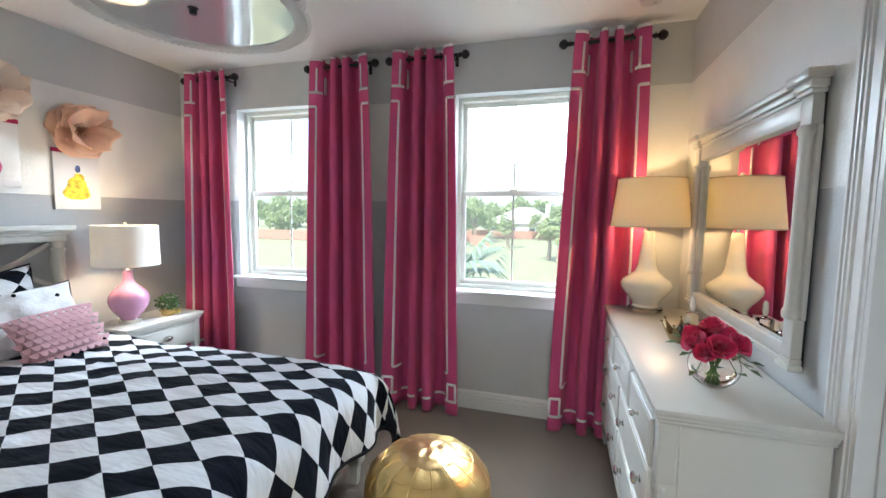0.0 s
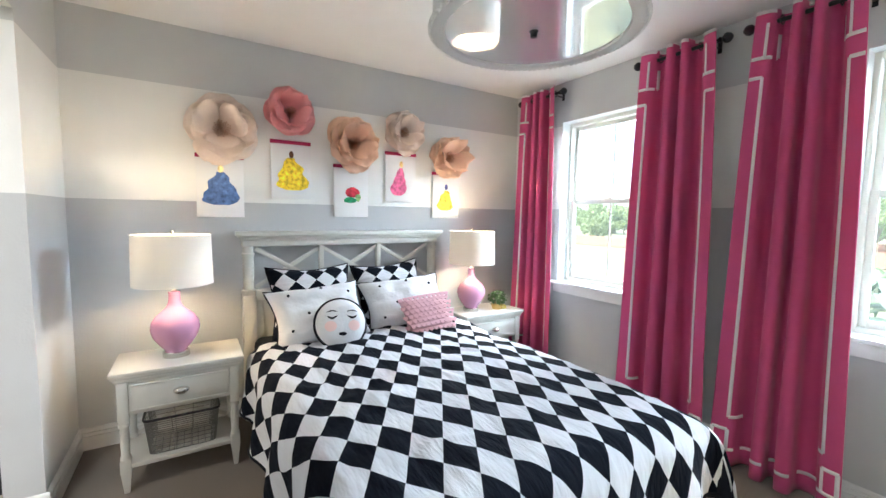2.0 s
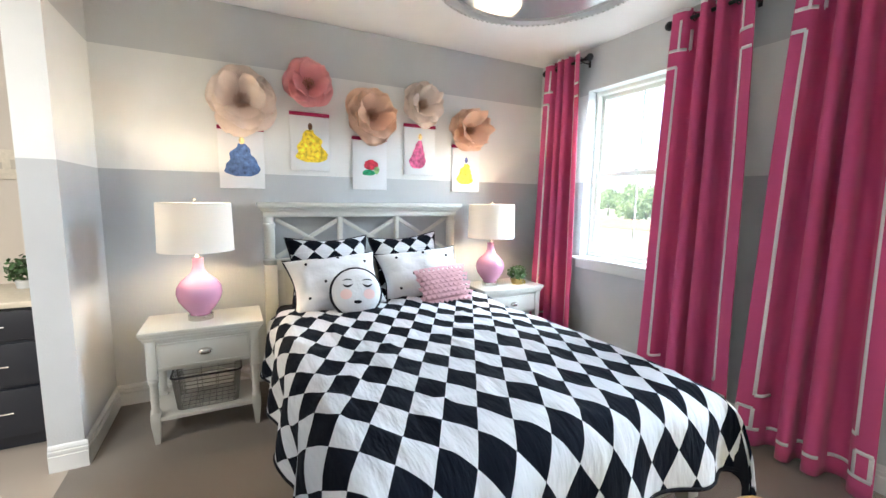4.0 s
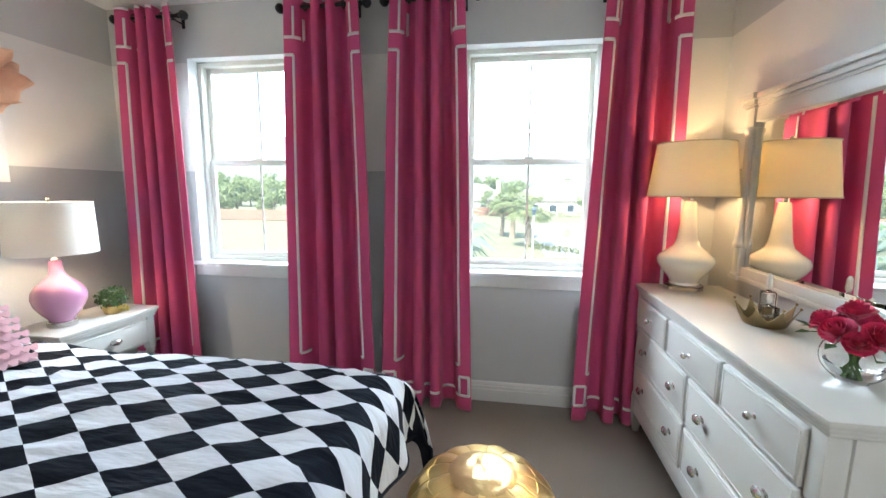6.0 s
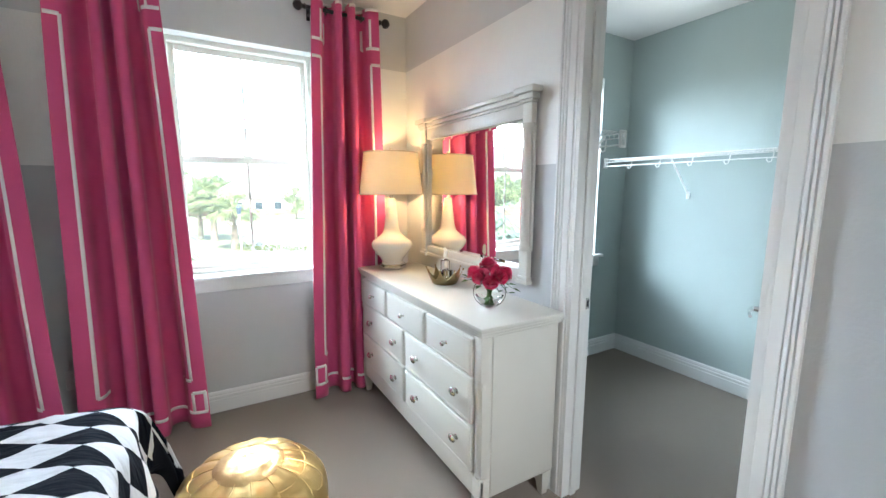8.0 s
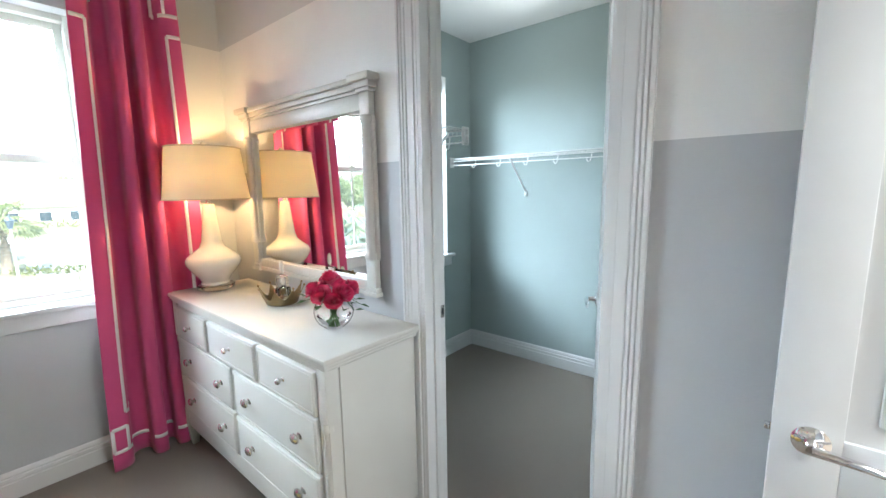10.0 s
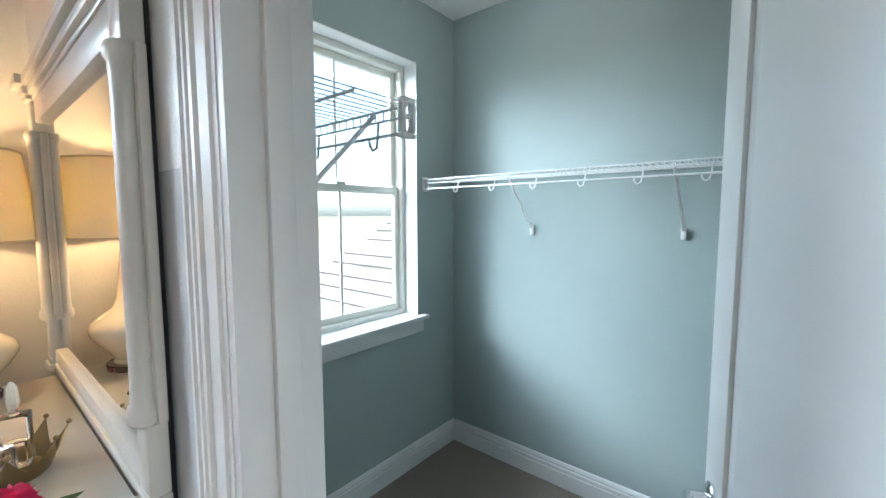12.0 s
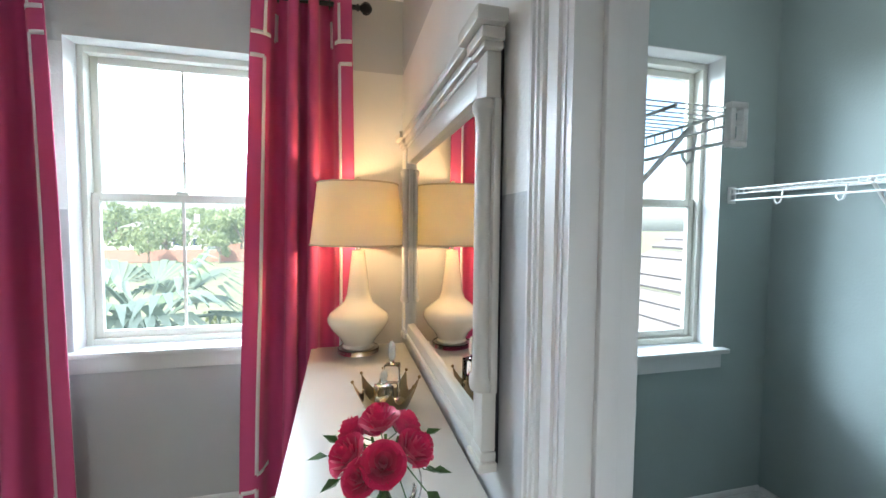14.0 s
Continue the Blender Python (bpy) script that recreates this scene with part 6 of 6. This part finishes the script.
def palm(x, y, hgt, r, seed, label="small palm on the lawn", mt=None, nf=16, z=GZ):
    rnd = random.Random(seed)
    t = thing("palm_tree", label, "palm tree", "palms", loc=(x, y, z))
    tr = bmesh.new()
    tube(tr, [(0, 0, 0), (0.08, 0.03, hgt * 0.5), (0.05, 0.0, hgt)], [r * 0.13, r * 0.10, r * 0.09], 9)
    for k in range(10):
        a = k * 2.4
        tube(tr, [(0.05 * math.cos(a), 0.05 * math.sin(a), hgt * (0.5 + 0.045 * k)), (r * 0.2 * math.cos(a), r * 0.2 * math.sin(a), hgt * (0.58 + 0.045 * k))], [r * 0.04, r * 0.015], 5)
    part("trunk", tr, BARK, t)
    cr = bmesh.new()
    for k in range(nf):
        a = k * 2.399 + rnd.uniform(-0.2, 0.2)
        up = rnd.uniform(-0.25, 1.15)
        d = Vector((math.cos(a), math.sin(a), 0))
        side = Vector((-d.y, d.x, 0))
        base = Vector((0.05, 0, hgt))
        pts = [base + d * (r * s * math.cos(up) * (1 - 0.12 * s)) + Vector((0, 0, r * (s * math.sin(up) - 0.45 * s * s))) for s in (0.05, 0.35, 0.55, 0.7)]
        tube(cr, pts, [r * 0.02, r * 0.015, r * 0.012, r * 0.006], 4)
        hub = pts[2]
        dirn = (pts[3] - pts[1]).normalized()
        for j in range(13):
            f = (j / 12 - 0.5) * 2.5
            w = (dirn * math.cos(f) + side * math.sin(f)).normalized()
            L = r * 0.52 * (1 - 0.25 * abs(f) / 1.25)
            nrm = Vector((0, 0, 1)).cross(w).normalized() * r * 0.028
            tip = hub + w * L + Vector((0, 0, -0.16 * r))
            mid = hub + w * L * 0.6
            a1 = [cr.verts.new(v) for v in (hub, mid - nrm, tip, mid + nrm)]
            cr.faces.new(a1)
    part("crown", cr, mt or PALM, t, smooth=False)
    return t


def house(x, y, wx, wy, label, roof_h=2.6, seed=1, two=False, rz=0):
    t = thing("house", label, "house", "houses across the lawn", loc=(x, y, GZ), rz=rz)
    hh = 5.4 if two else 3.0
    part("wall", B(-wx / 2, wx / 2, -wy / 2, wy / 2, 0, hh), STUCCO, t, smooth=False)
    r = bmesh.new()
    o = 0.6
    e = [r.verts.new(v) for v in ((-wx / 2 - o, -wy / 2 - o, hh), (wx / 2 + o, -wy / 2 - o, hh), (wx / 2 + o, wy / 2 + o, hh), (-wx / 2 - o, wy / 2 + o, hh))]
    k = max(0.2, (wx - wy) / 2)
    p = [r.verts.new((-k, 0, hh + roof_h)), r.verts.new((k, 0, hh + roof_h))]
    for f in ((e[0], e[1], p[1], p[0]), (e[1], e[2], p[1]), (e[2], e[3], p[0], p[1]), (e[3], e[0], p[0]), (e[3], e[2], e[1], e[0])):
        r.faces.new(f)
    ro = part("roof", r, ROOFT, t, smooth=False)
    part("chimney", B(wx * 0.28, wx * 0.28 + 0.9, -0.4, 0.5, hh + 0.5, hh + roof_h + 0.7, 0.03), STUCCO, ro)
    n = int(wx // 3.2)
    for i in range(n):
        cx = -wx / 2 + (i + 0.5) * wx / n
        w = part("window", B(cx - 0.8, cx + 0.8, -wy / 2 - 0.06, -wy / 2 + 0.02, 0.7, 2.3, 0.02), TRIM, t)
        part("pane", B(cx - 0.7, cx + 0.7, -wy / 2 - 0.075, -wy / 2 - 0.061, 0.8, 2.2), DARKGLASS, w)
    return t


house(-8.5, 90, 16, 13, "pale stucco house with a hipped tile roof beyond the lawn", 3.6)
house(11.5, 92, 25, 14, "pale house with a tile roof and chimney across the street", 4.4)
house(-36, 96, 18, 12, "pale house with a hipped roof beyond the trees", 3.6)
house(46, 96, 24, 14, "pale house with a wide tile roof", 4.0)
_r = random.Random(4)
for i in range(26):
    x = -95 + i * 6.4 + _r.uniform(-2, 2)
    tree(x, 112 + _r.uniform(-5, 7), _r.uniform(7.5, 10.0), _r.uniform(4.5, 6.0), 20 + i, n=900, size=1.0)
for i in range(13):
    tree(-66 + i * 4.2 + _r.uniform(-1, 1), 64 + _r.uniform(-3, 5), _r.uniform(6.5, 8.2), _r.uniform(3.2, 4.2), 120 + i, n=900, size=0.6)
for i, (x, y, h_, s_) in enumerate(((-14.5, 76, 5.6, 2.2), (-11.5, 77, 5.0, 2.0), (-5.0, 78, 5.4, 2.2), (-2.4, 77, 5.8, 2.4), (-17.5, 76, 6.2, 2.8), (11.2, 65, 5.6, 2.0), (0.6, 80, 6.0, 3.0), (24, 70, 6.4, 2.6), (-23, 54, 4.6, 1.6), (-15.5, 55, 4.2, 1.4))):
    tree(x, y, h_, s_, 60 + i, "young leafy tree on the far side of the lawn", n=800, size=0.34)
for i, (x, y, h_, r_) in enumerate(((-0.8, 40.0, 3.9, 2.5), (0.5, 33.5, 3.3, 2.3), (-8.2, 57, 3.1, 1.9), (-1.9, 42.5, 3.4, 2.0))):
    palm(x, y, h_, r_, 90 + i, "fan palm with props on the lawn", nf=24)
# big blue-grey fan palms close under the windows
palm(-2.30, 2.35, 3.75, 1.45, 200, "large grey-green fan palm close under the window", AGAVE, 26)
palm(-4.6, 3.6, 2.7, 1.5, 201, "large grey-green fan palm close under the window", AGAVE, 22)

fn = thing("fence", "long red-brown boundary fence behind the lawn", "fence", loc=(0, 0, GZ))
for i in range(22):
    x0 = -66 + i * 2.5
    part("panel", B(x0, x0 + 2.42, 57.0, 57.08, 0.1, 1.7), FENCE, fn, smooth=False)
    part("post", B(x0 + 2.42, x0 + 2.5, 56.97, 57.11, 0.0, 1.8), FENCE, fn, smooth=False)
fn = thing("fence", "low red-brown fence in front of a house", "fence", loc=(0, 0, GZ))
for i in range(9):
    x0 = -22 + i * 2.5
    part("panel", B(x0, x0 + 2.42, 80.0, 80.08, 0.1, 1.7), FENCE, fn, smooth=False)
    part("post", B(x0 + 2.42, x0 + 2.5, 79.97, 80.11, 0.0, 1.8), FENCE, fn, smooth=False)
HEDGE = mat("clipped_hedge", (0.12, 0.13, 0.035), 0.8, grain=0.3, scale=3)
leafy(HEDGE)
hb = bmesh.new()
_r = random.Random(9)
for i in range(44):
    leaf_cloud(hb, (1.5 + i * 0.7, 77.5 + _r.uniform(-0.3, 0.3), GZ + 0.7), 0.8, 0.7, 40, 0.3, _r)
for i in range(12):
    leaf_cloud(hb, (0.8 + i * 0.42, 32.4 - i * 0.36 + _r.uniform(-0.3, 0.3), GZ + 0.3), 0.45, 0.35, 50, 0.16, _r)
for i in range(8):
    leaf_cloud(hb, (-6.6 + i * 0.5, 19.5 + _r.uniform(-0.4, 0.4), GZ + 0.35), 0.5, 0.4, 50, 0.16, _r)
tagged(part("hedge", hb, HEDGE, None, smooth=False), "low yellow-green hedges along lawn and street", "hedge", kind="stuff")
lp = thing("street_lamp", "slim street lamp with a dark lantern", "street lamp", loc=(0.58, 27.6, GZ))
part("post", tube(bmesh.new(), [(0, 0, 0), (0, 0, 3.1)], [0.07, 0.045], 10), mat("pale_post", (0.45, 0.45, 0.44), 0.6), lp)
part("lantern", lathe(bmesh.new(), [(0, 3.1), (0.10, 3.12), (0.17, 3.5), (0.20, 3.52), (0.05, 3.72), (0, 3.78)], 8), mat("dark_blue_lantern", (0.05, 0.07, 0.10), 0.4), lp, smooth=False)
sg = thing("road_sign", "round road sign on a grey post, seen from behind", "road sign", loc=(2.85, 26.9, GZ))
part("post", tube(bmesh.new(), [(0, 0, 0), (0, 0, 2.25)], 0.035, 8), STEEL, sg)
part("plate", lathe(bmesh.new(), [(0, 0), (0.34, 0), (0.34, 0.01), (0, 0.01)], 8, (0, -0.05, 1.95), Matrix.Rotation(radians(90), 3, "X")), STEEL, sg)

# lower tiled roof of the house's own wing, below the closet window
rf = thing("lower_roof", "pale tiled roof slope of the wing beside the closet", "roof", loc=(0, 0, 0))
for i in range(15):
    # each course laps the one below it
    xa, za = 3.5 + i * 0.40, -1.2 + i * 0.20
    bm = bmesh.new()
    v = [bm.verts.new(c) for c in ((xa, 0.6, za + 0.05), (xa, 7.05, za + 0.05), (xa + 0.43, 7.05, za + 0.215), (xa + 0.43, 0.6, za + 0.215))]
    bm.faces.new(v)
    solid(bm, 0.06)
    part("tile_course", bm, ROOFT, rf, smooth=False)
part("rake_board", B(3.5, 9.4, 7.06, 7.12, -1.5, -1.2), TRIM, rf)
